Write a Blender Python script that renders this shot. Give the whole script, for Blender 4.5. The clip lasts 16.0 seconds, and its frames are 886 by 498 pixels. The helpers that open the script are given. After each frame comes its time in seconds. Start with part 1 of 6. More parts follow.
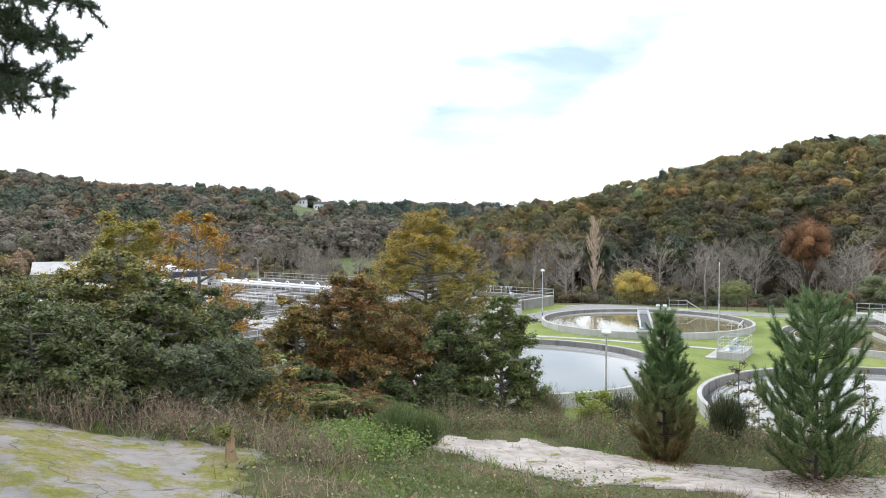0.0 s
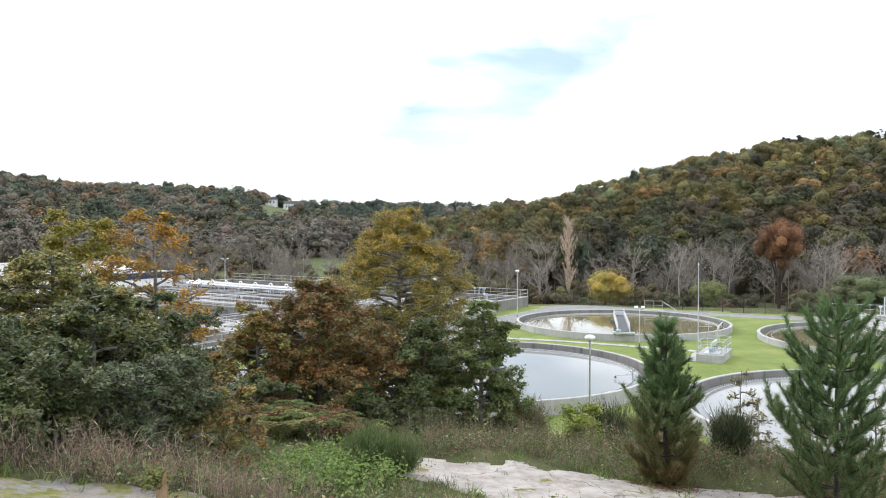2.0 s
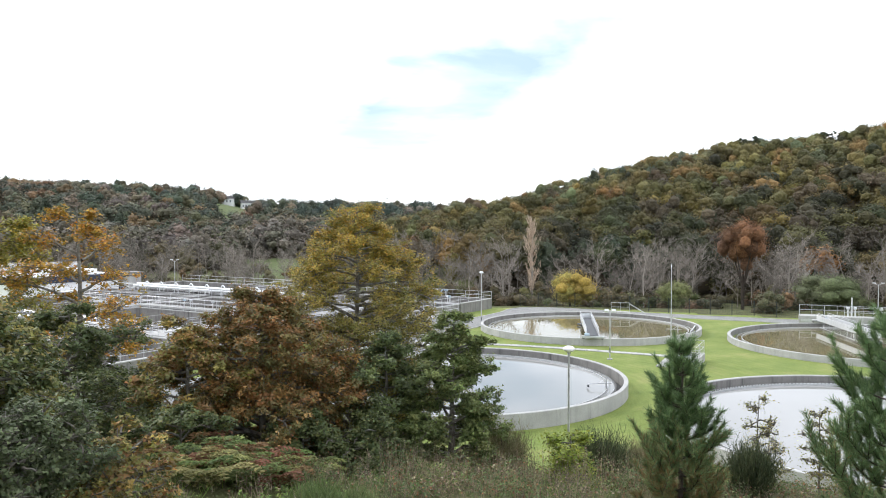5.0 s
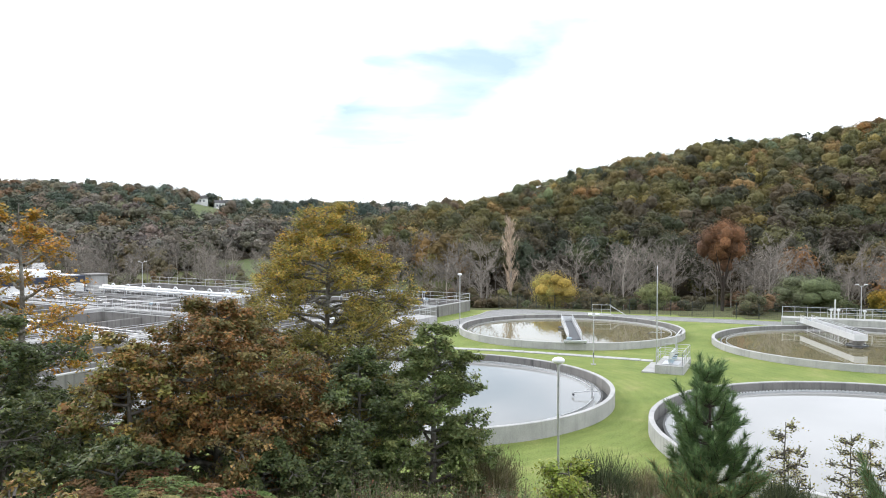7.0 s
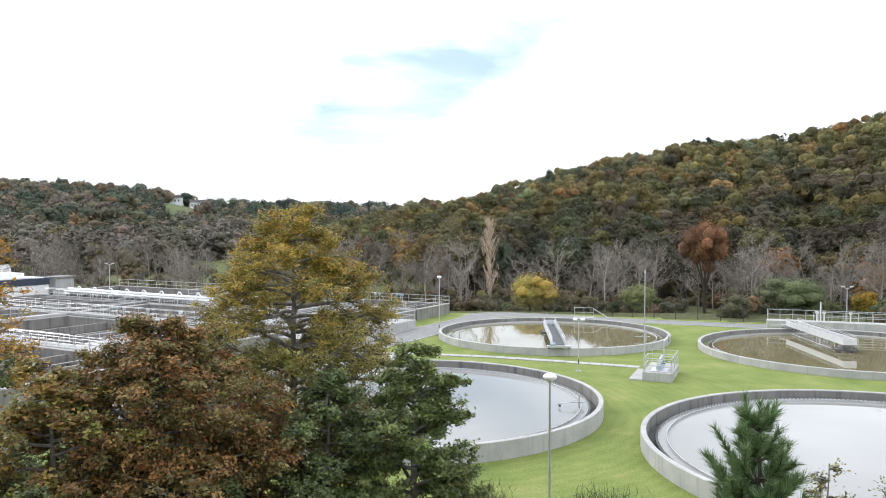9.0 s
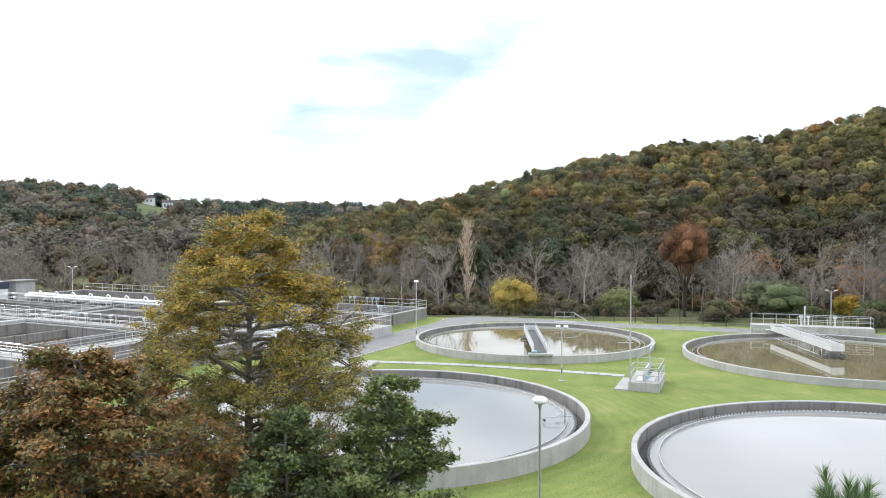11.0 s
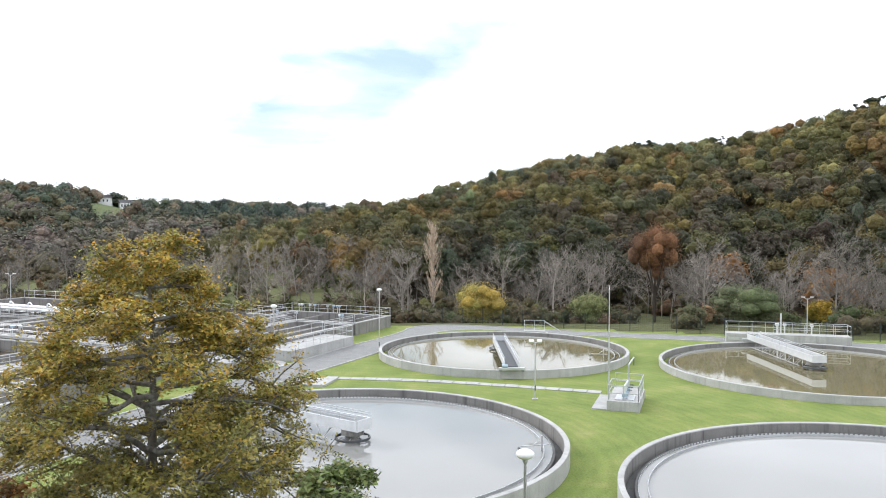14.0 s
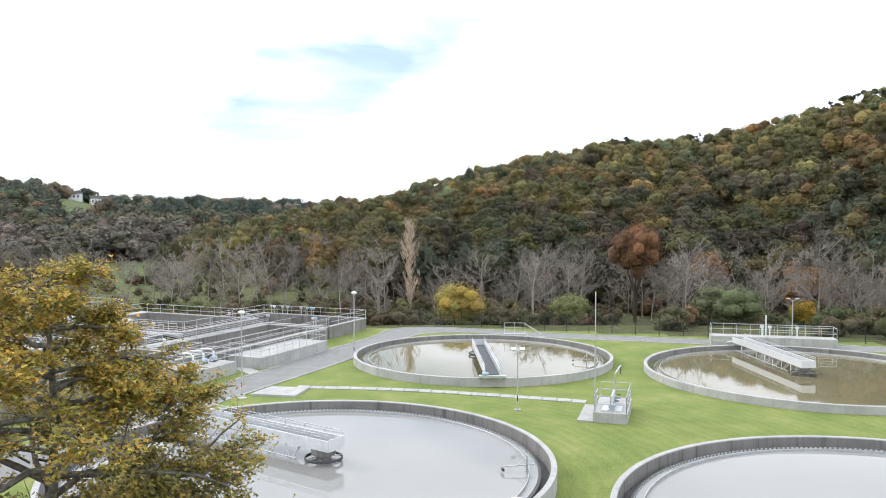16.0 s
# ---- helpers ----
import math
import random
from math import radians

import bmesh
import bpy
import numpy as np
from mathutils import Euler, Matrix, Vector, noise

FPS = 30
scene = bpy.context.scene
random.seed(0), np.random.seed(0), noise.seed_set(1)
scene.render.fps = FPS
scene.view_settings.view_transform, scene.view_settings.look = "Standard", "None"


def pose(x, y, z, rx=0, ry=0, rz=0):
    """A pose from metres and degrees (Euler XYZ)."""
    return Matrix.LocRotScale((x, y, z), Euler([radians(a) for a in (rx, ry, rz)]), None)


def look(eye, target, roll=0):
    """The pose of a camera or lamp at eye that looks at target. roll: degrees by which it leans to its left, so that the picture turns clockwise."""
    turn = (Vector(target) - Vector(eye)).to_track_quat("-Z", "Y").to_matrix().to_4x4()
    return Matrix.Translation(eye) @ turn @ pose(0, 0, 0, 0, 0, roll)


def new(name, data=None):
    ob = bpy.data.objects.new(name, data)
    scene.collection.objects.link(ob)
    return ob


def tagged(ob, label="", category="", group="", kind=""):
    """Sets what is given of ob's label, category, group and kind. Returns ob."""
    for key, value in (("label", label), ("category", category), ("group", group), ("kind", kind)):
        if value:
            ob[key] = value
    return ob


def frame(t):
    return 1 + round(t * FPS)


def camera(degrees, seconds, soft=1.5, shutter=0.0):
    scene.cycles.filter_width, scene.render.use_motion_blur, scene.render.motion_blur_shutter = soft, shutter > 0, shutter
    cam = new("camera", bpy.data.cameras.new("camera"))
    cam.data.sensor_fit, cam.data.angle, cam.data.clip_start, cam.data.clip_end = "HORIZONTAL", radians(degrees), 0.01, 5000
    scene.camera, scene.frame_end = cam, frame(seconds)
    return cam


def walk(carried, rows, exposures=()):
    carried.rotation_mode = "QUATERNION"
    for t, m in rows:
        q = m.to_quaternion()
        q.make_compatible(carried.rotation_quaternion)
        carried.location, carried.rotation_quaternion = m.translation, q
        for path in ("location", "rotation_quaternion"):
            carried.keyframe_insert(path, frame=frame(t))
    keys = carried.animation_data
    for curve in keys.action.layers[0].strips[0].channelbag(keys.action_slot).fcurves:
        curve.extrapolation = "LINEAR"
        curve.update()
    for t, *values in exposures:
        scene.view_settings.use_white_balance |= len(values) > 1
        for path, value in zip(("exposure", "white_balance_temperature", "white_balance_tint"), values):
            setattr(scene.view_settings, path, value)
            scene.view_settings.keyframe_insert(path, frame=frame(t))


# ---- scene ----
cam = camera(60.0, 16.0, soft=1.0)
walk(cam, [
    (0.0, pose(3.292, -19.881, 10.747, 88.435, 0.09, 14.635)),
    (1.0, pose(2.958, -18.873, 10.739, 88.428, 0.08, 13.557)),
    (2.0, pose(2.633, -17.820, 10.727, 88.423, 0.07, 12.517)),
    (3.0, pose(2.318, -16.726, 10.717, 88.419, 0.06, 11.502)),
    (4.0, pose(2.017, -15.592, 10.714, 88.410, 0.04, 10.486)),
    (6.5, pose(1.340, -12.606, 10.757, 88.415, 0.01, 8.178)),
    (8.0, pose(0.993, -10.724, 10.832, 88.405, 0.0, 6.935)),
    (9.0, pose(0.790, -9.438, 10.907, 88.405, -0.01, 6.115)),
    (11.5, pose(0.383, -6.134, 11.187, 88.440, -0.04, 3.912)),
    (12.5, pose(0.261, -4.785, 11.336, 88.447, -0.05, 3.020)),
    (13.5, pose(0.161, -3.425, 11.505, 88.455, -0.06, 2.142)),
    (14.5, pose(0.082, -2.058, 11.691, 88.446, -0.07, 1.265)),
    (15.0, pose(0.050, -1.372, 11.790, 88.430, -0.07, 0.833)),
    (15.5, pose(0.023, -0.686, 11.894, 88.350, -0.08, 0.402)),
    (16.0, pose(0.000, 0.000, 12.000, 88.146, -0.08, -0.015)),
], exposures=[(0.0, 0.17, 6280, 10), (16.0, 0.15, 6280, 10)])

# ---------- sky and sun ----------
SUN_EL, SUN_AZ = 32.0, -62.0  # degrees; azimuth from +y towards +x


def build_sky():
    w = bpy.data.worlds.new("overcast_sky")
    scene.world = w
    w.use_nodes = True
    nt = w.node_tree
    nt.nodes.clear()
    N = nt.nodes.new
    L = nt.links.new
    out, bg = N("ShaderNodeOutputWorld"), N("ShaderNodeBackground")
    sky = N("ShaderNodeTexSky")
    sky.sky_type = "NISHITA"
    sky.sun_disc = False
    sky.sun_elevation, sky.sun_rotation = radians(SUN_EL), radians(SUN_AZ)
    geo = N("ShaderNodeTexCoord")
    sep = N("ShaderNodeSeparateXYZ")
    L(geo.outputs["Generated"], sep.inputs[0])
    # cloud deck: project the direction onto a flat layer
    zc = N("ShaderNodeMath"); zc.operation = "MAXIMUM"; zc.inputs[1].default_value = 0.04
    L(sep.outputs["Z"], zc.inputs[0])
    dv = N("ShaderNodeVectorMath"); dv.operation = "DIVIDE"
    cmb = N("ShaderNodeCombineXYZ")
    for i in range(3):
        L(zc.outputs[0], cmb.inputs[i])
    L(geo.outputs["Generated"], dv.inputs[0]); L(cmb.outputs[0], dv.inputs[1])
    nz = N("ShaderNodeTexNoise"); nz.inputs["Scale"].default_value = 0.55; nz.inputs["Detail"].default_value = 4.5
    nz.inputs["Roughness"].default_value = 0.5
    L(dv.outputs[0], nz.inputs["Vector"])

    def blob(d, width, rough, stretch, ragged):
        # thin gap in the deck round one direction
        m = N("ShaderNodeMapping"); m.vector_type = "POINT"
        az, el = radians(d[0]), radians(d[1])
        c = Vector((math.sin(az) * math.cos(el), math.cos(az) * math.cos(el), math.sin(el)))
        sub = N("ShaderNodeVectorMath"); sub.operation = "SUBTRACT"; sub.inputs[1].default_value = c
        L(geo.outputs["Generated"], sub.inputs[0])
        right = Vector((math.cos(az), -math.sin(az), 0)); up = right.cross(Vector((math.sin(az), math.cos(az), 0)))
        a = radians(d[2])
        r2, u2 = right * math.cos(a) + up * math.sin(a), up * math.cos(a) - right * math.sin(a)
        dots = []
        for ax, s in ((r2, 1 / width), (u2, stretch / width)):
            dn = N("ShaderNodeVectorMath"); dn.operation = "DOT_PRODUCT"; dn.inputs[1].default_value = ax * s
            L(sub.outputs[0], dn.inputs[0]); dots.append(dn.outputs["Value"])
        cc = N("ShaderNodeCombineXYZ"); L(dots[0], cc.inputs[0]); L(dots[1], cc.inputs[1])
        ln = N("ShaderNodeVectorMath"); ln.operation = "LENGTH"; L(cc.outputs[0], ln.inputs[0])
        n2 = N("ShaderNodeTexNoise"); n2.inputs["Scale"].default_value = rough; n2.inputs["Detail"].default_value = 5
        mm = N("ShaderNodeMapping"); mm.inputs["Scale"].default_value = (1, 1, 2.6)
        L(geo.outputs["Generated"], mm.inputs[0]); L(mm.outputs[0], n2.inputs["Vector"])
        ad = N("ShaderNodeMath"); ad.operation = "MULTIPLY_ADD"; ad.inputs[1].default_value = 2 * ragged; ad.inputs[2].default_value = -ragged
        L(n2.outputs["Fac"], ad.inputs[0])
        s2 = N("ShaderNodeMath"); s2.operation = "ADD"; L(ln.outputs["Value"], s2.inputs[0]); L(ad.outputs[0], s2.inputs[1])
        mr = N("ShaderNodeMapRange"); mr.interpolation_type = "SMOOTHSTEP"
        mr.inputs["From Min"].default_value, mr.inputs["From Max"].default_value = 1.25, 0.0
        L(s2.outputs[0], mr.inputs["Value"])
        return mr.outputs["Result"]

    gaps = [blob((-9.6, 8.9, 20.0), 0.31, 6.5, 4.2, 0.85), blob((-11.5, 12.4, 8.0), 0.46, 6.5, 7.5, 0.85), blob((-35.0, 4.3, -3.0), 0.28, 6.0, 8.0, 1.0)]
    tot = gaps[0]
    for i, g in enumerate(gaps[1:]):
        a = N("ShaderNodeMath"); a.operation = "MULTIPLY_ADD"; a.use_clamp = True; a.inputs[1].default_value = (0.75, 0.6)[i]
        L(g, a.inputs[0]); L(tot, a.inputs[2]); tot = a.outputs[0]
    # torn streaks inside the gaps
    ms = N("ShaderNodeMapping"); ms.inputs["Scale"].default_value = (1, 1, 4.5); ms.inputs["Rotation"].default_value = (0, radians(-9), 0)
    L(geo.outputs["Generated"], ms.inputs[0])
    ns = N("ShaderNodeTexNoise"); ns.inputs["Scale"].default_value = 4.2; ns.inputs["Detail"].default_value = 6; ns.inputs["Distortion"].default_value = 0.4
    L(ms.outputs[0], ns.inputs["Vector"])
    rs = N("ShaderNodeMapRange"); rs.interpolation_type = "SMOOTHSTEP"
    for key, v in (("From Min", 0.34), ("From Max", 0.64), ("To Min", 0.6), ("To Max", 1.0)):
        rs.inputs[key].default_value = v
    L(ns.outputs["Fac"], rs.inputs["Value"])
    tm = N("ShaderNodeMath"); tm.operation = "MULTIPLY"; tm.use_clamp = True
    L(tot, tm.inputs[0]); L(rs.outputs["Result"], tm.inputs[1]); tot = tm.outputs[0]
    ramp = N("ShaderNodeValToRGB")
    ramp.color_ramp.elements[0].position, ramp.color_ramp.elements[0].color = 0.33, (0.86, 0.885, 0.93, 1)
    ramp.color_ramp.elements[1].position, ramp.color_ramp.elements[1].color = 0.67, (1.52, 1.54, 1.60, 1)
    L(nz.outputs["Fac"], ramp.inputs[0])
    mix = N("ShaderNodeMix"); mix.data_type = "RGBA"
    mix.inputs["B"].default_value = (0.42, 0.535, 0.64, 1)
    L(tot, mix.inputs["Factor"]); L(ramp.outputs[0], mix.inputs["A"])
    # a little of the clear sky above the cloud deck
    sc = N("ShaderNodeMix"); sc.data_type = "RGBA"; sc.blend_type = "ADD"; sc.inputs["Factor"].default_value = 0.02
    L(mix.outputs["Result"], sc.inputs["A"]); L(sky.outputs[0], sc.inputs["B"])
    L(sc.outputs["Result"], bg.inputs["Color"])
    bg.inputs["Strength"].default_value = 1.25
    L(bg.outputs[0], out.inputs[0])


build_sky()
sun = new("sun", bpy.data.lights.new("sun", "SUN"))
sun.data.energy, sun.data.angle, sun.data.color = 1.5, radians(12), (1.0, 0.95, 0.88)
sd = Vector((math.sin(radians(SUN_AZ)) * math.cos(radians(SUN_EL)), math.cos(radians(SUN_AZ)) * math.cos(radians(SUN_EL)), math.sin(radians(SUN_EL))))
sun.matrix_world = look(sd * 300, (0, 0, 0))


# ---------- materials ----------
class Mat:
    """Small builder for a node material."""

    def __init__(self, name, rough=0.8, metal=0.0, spec=0.5):
        self.m = bpy.data.materials.new(name)
        self.m.use_nodes = True
        self.nt = self.m.node_tree
        self.b = self.nt.nodes["Principled BSDF"]
        self.b.inputs["Roughness"].default_value = rough
        self.b.inputs["Metallic"].default_value = metal
        self.b.inputs["Specular IOR Level"].default_value = spec
        self.pos = self.n("ShaderNodeNewGeometry").outputs["Position"]

    def n(self, kind):
        return self.nt.nodes.new(kind)

    def l(self, a, b):
        self.nt.links.new(a, b)

    def noise(self, scale, detail=4.0, rough=0.55, stretch=None):
        t = self.n("ShaderNodeTexNoise")
        t.inputs["Scale"].default_value, t.inputs["Detail"].default_value, t.inputs["Roughness"].default_value = scale, detail, rough
        src = self.pos
        if stretch:
            m = self.n("ShaderNodeMapping")
            m.inputs["Scale"].default_value = stretch
            self.l(src, m.inputs[0])
            src = m.outputs[0]
        self.l(src, t.inputs["Vector"])
        return t.outputs["Fac"]

    def ramp(self, fac, stops):
        r = self.n("ShaderNodeValToRGB")
        e = r.color_ramp.elements
        while len(e) < len(stops):
            e.new(0.5)
        for el, (p, c) in zip(e, stops):
            el.position, el.color = p, (*c, 1)
        self.l(fac, r.inputs[0])
        return r.outputs[0]

    def mix(self, fac, a, b, mode="MIX"):
        x = self.n("ShaderNodeMix")
        x.data_type, x.blend_type = "RGBA", mode
        for v, sock in ((fac, "Factor"), (a, "A"), (b, "B")):
            if isinstance(v, (int, float)):
                x.inputs[sock].default_value = v
            elif isinstance(v, tuple):
                x.inputs[sock].default_value = (*v, 1)
            else:
                self.l(v, x.inputs[sock])
        return x.outputs["Result"]

    def range(self, fac, a, b, c=0.0, d=1.0):
        r = self.n("ShaderNodeMapRange")
        for k, v in zip(("From Min", "From Max", "To Min", "To Max"), (a, b, c, d)):
            r.inputs[k].default_value = v
        self.l(fac, r.inputs["Value"])
        return r.outputs["Result"]

    def bump(self, fac, strength, dist=0.02):
        b = self.n("ShaderNodeBump")
        b.inputs["Strength"].default_value, b.inputs["Distance"].default_value = strength, dist
        self.l(fac, b.inputs["Height"])
        self.l(b.outputs[0], self.b.inputs["Normal"])

    def color(self, c):
        if isinstance(c, tuple):
            self.b.inputs["Base Color"].default_value = (*c, 1)
        else:
            self.l(c, self.b.inputs["Base Color"])
        return self


def concrete_mat(name, base, streak=0.6, dark=(0.13, 0.13, 0.12)):
    m = Mat(name, 0.85)
    a = m.ramp(m.noise(0.7, 5), [(0.3, tuple(v * 0.82 for v in base)), (0.7, tuple(min(v * 1.12, 0.9) for v in base))])
    g = m.ramp(m.noise(22, 4), [(0.35, (0.82, 0.82, 0.82)), (0.65, (1.0, 1.0, 1.0))])
    c = m.mix(1.0, a, g, "MULTIPLY")
    s = m.range(m.noise(1.0, 5, 0.6, (2.6, 2.6, 0.16)), 0.52, 0.72, 0, streak)
    c = m.mix(s, c, dark)
    m.bump(m.noise(35, 5), 0.25, 0.01)
    return m.color(c).m


def metal_mat(name, base=(0.62, 0.63, 0.64), rough=0.42, metal=0.75):
    m = Mat(name, rough, metal)
    c = m.ramp(m.noise(3, 4), [(0.3, tuple(v * 0.85 for v in base)), (0.7, base)])
    return m.color(c).m


def leaf_mat(name, rough=0.6, trans=0.25, relief=0.0):
    m = Mat(name, rough, 0, 0.3)
    at = m.n("ShaderNodeAttribute")
    at.attribute_name = "tint"
    isl = m.n("ShaderNodeNewGeometry").outputs["Random Per Island"]
    v = m.ramp(isl, [(0.0, (0.72, 0.72, 0.72)), (0.6, (1.0, 1.0, 1.0)), (1.0, (1.25, 1.22, 1.15))])
    c = m.mix(1.0, at.outputs["Color"], v, "MULTIPLY")
    if relief:
        f = m.noise(relief, 6, 0.75)
        c = m.mix(1.0, c, m.ramp(f, [(0.32, (0.62, 0.62, 0.62)), (0.68, (1.3, 1.28, 1.2))]), "MULTIPLY")
        m.bump(f, 0.9, 0.9)
    m.color(c)
    if trans:
        t = m.n("ShaderNodeBsdfTranslucent")
        m.l(c, t.inputs["Color"])
        mx = m.n("ShaderNodeMixShader")
        mx.inputs[0].default_value = trans
        m.l(m.b.outputs[0], mx.inputs[1])
        m.l(t.outputs[0], mx.inputs[2])
        m.l(mx.outputs[0], m.nt.nodes["Material Output"].inputs[0])
    return m.m


def bark_mat(name, a, b, lichen=0.0):
    m = Mat(name, 0.95, 0, 0.2)
    c = m.ramp(m.noise(9, 6, 0.65, (1, 1, 0.25)), [(0.3, a), (0.7, b)])
    if lichen:
        c = m.mix(m.range(m.noise(4, 5, 0.7), 0.5, 0.62, 0, lichen), c, (0.36, 0.38, 0.33))
    m.bump(m.noise(25, 5, 0.6, (1, 1, 0.2)), 0.6, 0.03)
    return m.color(c).m


def water_mat(name, murk):
    m = Mat(name, 0.03, 0, 0.5)
    m.b.inputs["IOR"].default_value = 1.333
    c = m.ramp(m.noise(0.15, 3), [(0.3, tuple(v * 0.93 for v in murk)), (0.7, murk)])
    m.bump(m.noise(0.9, 3, 0.5), 0.035, 0.02)
    return m.color(c).m


def lawn_mat():
    m = Mat("lawn_grass", 0.9, 0, 0.2)
    c = m.ramp(m.noise(0.35, 5, 0.6), [(0.3, (0.165, 0.225, 0.060)), (0.55, (0.225, 0.275, 0.080)), (0.75, (0.315, 0.315, 0.130))])
    f = m.ramp(m.noise(9, 5, 0.7), [(0.3, (0.62, 0.65, 0.56)), (0.7, (1.2, 1.17, 1.12))])
    # mower tracks, curving with the tanks
    w = m.n("ShaderNodeTexWave")
    w.wave_type, w.rings_direction = "RINGS", "SPHERICAL"
    mp = m.n("ShaderNodeMapping")
    mp.inputs["Location"].default_value = (6.0, -36.5, 0)
    m.l(m.pos, mp.inputs[0])
    m.l(mp.outputs[0], w.inputs["Vector"])
    w.inputs["Scale"].default_value, w.inputs["Distortion"].default_value, w.inputs["Detail"].default_value = 0.42, 5.0, 3
    st = m.range(w.outputs["Fac"], 0.2, 0.8, 0.95, 1.03)
    c = m.mix(1.0, c, f, "MULTIPLY")
    c = m.mix(1.0, c, st, "MULTIPLY")
    m.bump(m.noise(60, 3), 0.6, 0.04)
    return m.color(c).m


def soil_mat(name, stops, fine=14):
    m = Mat(name, 0.95, 0, 0.2)
    c = m.ramp(m.noise(0.9, 6, 0.65), stops)
    f = m.ramp(m.noise(fine, 5, 0.7), [(0.3, (0.6, 0.6, 0.6)), (0.7, (1.15, 1.15, 1.1))])
    m.bump(m.noise(18, 6, 0.7), 0.8, 0.06)
    return m.color(m.mix(1.0, c, f, "MULTIPLY")).m


def old_slab_mat(name, base, moss):
    m = Mat(name, 0.9, 0, 0.3)
    c = m.ramp(m.noise(1.6, 6, 0.6), [(0.3, tuple(v * 0.55 for v in base)), (0.55, tuple(v * 0.85 for v in base)), (0.72, base)])
    mo = m.range(m.noise(1.1, 6, 0.7), 0.56 - 0.12 * moss, 0.62 - 0.1 * moss, 0, 1)
    g = m.ramp(m.noise(6, 5, 0.7), [(0.3, (0.095, 0.10, 0.02)), (0.7, (0.23, 0.225, 0.04))])
    c = m.mix(mo, c, g)
    # sand and litter blown over it
    c = m.mix(m.range(m.noise(2.1, 7, 0.75), 0.47, 0.66, 0, 0.8), c, m.ramp(m.noise(30, 4, 0.7), [(0.35, (0.17, 0.13, 0.095)), (0.65, (0.34, 0.28, 0.22))]))
    # fine cracks
    v = m.n("ShaderNodeTexVoronoi")
    v.feature = "DISTANCE_TO_EDGE"
    v.inputs["Scale"].default_value = 0.42
    nn = m.n("ShaderNodeTexNoise")
    nn.inputs["Scale"].default_value = 1.8
    m.l(m.pos, nn.inputs["Vector"])
    vm = m.n("ShaderNodeVectorMath")
    vm.operation = "MULTIPLY_ADD"
    vm.inputs[1].default_value = (0.8, 0.8, 0.8)
    m.l(nn.outputs["Color"], vm.inputs[0])
    m.l(m.pos, vm.inputs[2])
    m.l(vm.outputs[0], v.inputs["Vector"])
    c = m.mix(m.range(v.outputs["Distance"], 0.0, 0.009, 0.85, 0), c, (0.06, 0.055, 0.04))
    m.bump(m.noise(14, 6, 0.7), 0.7, 0.03)
    return m.color(c).m


M_CONC = concrete_mat("light_concrete", (0.46, 0.455, 0.44), 0.35)
M_CONC_OLD = concrete_mat("stained_concrete", (0.26, 0.25, 0.235), 0.85, (0.075, 0.073, 0.07))
M_CONC_DARK = concrete_mat("dark_channel_concrete", (0.11, 0.11, 0.105), 0.6, (0.04, 0.04, 0.04))
M_ROAD = soil_mat("grey_road_surface", [(0.3, (0.265, 0.265, 0.265)), (0.7, (0.335, 0.335, 0.335))], 40)
M_STEEL = metal_mat("galvanised_steel")
M_STEEL_DK = metal_mat("dark_grating", (0.10, 0.105, 0.11), 0.6, 0.5)
M_WHITE = Mat("white_paint", 0.5).color((0.8, 0.8, 0.79)).m
M_PIPE = metal_mat("bright_steel_pipe", (0.82, 0.83, 0.84), 0.35, 0.4)
M_NAVY = Mat("dark_blue_cladding", 0.5).color((0.035, 0.045, 0.075)).m
M_GREYBLUE = metal_mat("pale_blue_paint", (0.42, 0.52, 0.60), 0.5, 0.2)
# tank murk also carries reflections: pale for the sky, olive for the hill
M_WATER_A = water_mat("sky_toned_grey_water", (0.255, 0.255, 0.24))
M_WATER_B = water_mat("hill_toned_olive_water", (0.185, 0.165, 0.095))
M_WATER_D = water_mat("brown_murky_water", (0.10, 0.075, 0.045))
M_RIVER = water_mat("dark_river_water", (0.03, 0.03, 0.022))
M_LAWN = lawn_mat()
M_BANK = soil_mat("rough_bank_soil", [(0.3, (0.07, 0.065, 0.035)), (0.5, (0.105, 0.115, 0.045)), (0.7, (0.16, 0.145, 0.08))])
M_WOODFLOOR = soil_mat("leaf_litter", [(0.3, (0.035, 0.028, 0.016)), (0.7, (0.075, 0.055, 0.03))])
M_MEADOW = soil_mat("valley_meadow", [(0.3, (0.085, 0.095, 0.04)), (0.55, (0.14, 0.15, 0.06)), (0.7, (0.16, 0.135, 0.085))])
M_PASTURE = soil_mat("green_pasture", [(0.3, (0.09, 0.115, 0.045)), (0.55, (0.125, 0.155, 0.06)), (0.7, (0.15, 0.155, 0.075))])
M_SLAB_MOSS = old_slab_mat("mossy_old_concrete", (0.31, 0.295, 0.285), 0.9)
M_SLAB = old_slab_mat("cracked_pale_concrete", (0.52, 0.475, 0.435), -0.3)
M_LEAF = leaf_mat("leaves", 0.55, 0.3)
M_FARLEAF = leaf_mat("far_foliage", 0.8, 0.0, 2.0)
M_NEEDLE = leaf_mat("pine_needles", 0.5, 0.15)
M_GRASS = leaf_mat("grass_and_herbs", 0.7, 0.25)
M_BARK = bark_mat("oak_bark", (0.085, 0.076, 0.063), (0.20, 0.18, 0.15), 0.5)
M_BARK_DARK = bark_mat("dark_bark", (0.035, 0.028, 0.022), (0.09, 0.075, 0.06))
M_BARK_PALE = bark_mat("pale_grey_bark", (0.22, 0.2, 0.175), (0.40, 0.37, 0.33))
M_TWIG = leaf_mat("bare_twigs", 0.9, 0.0)
M_STUMP = bark_mat("cut_wood", (0.22, 0.14, 0.08), (0.38, 0.27, 0.17))


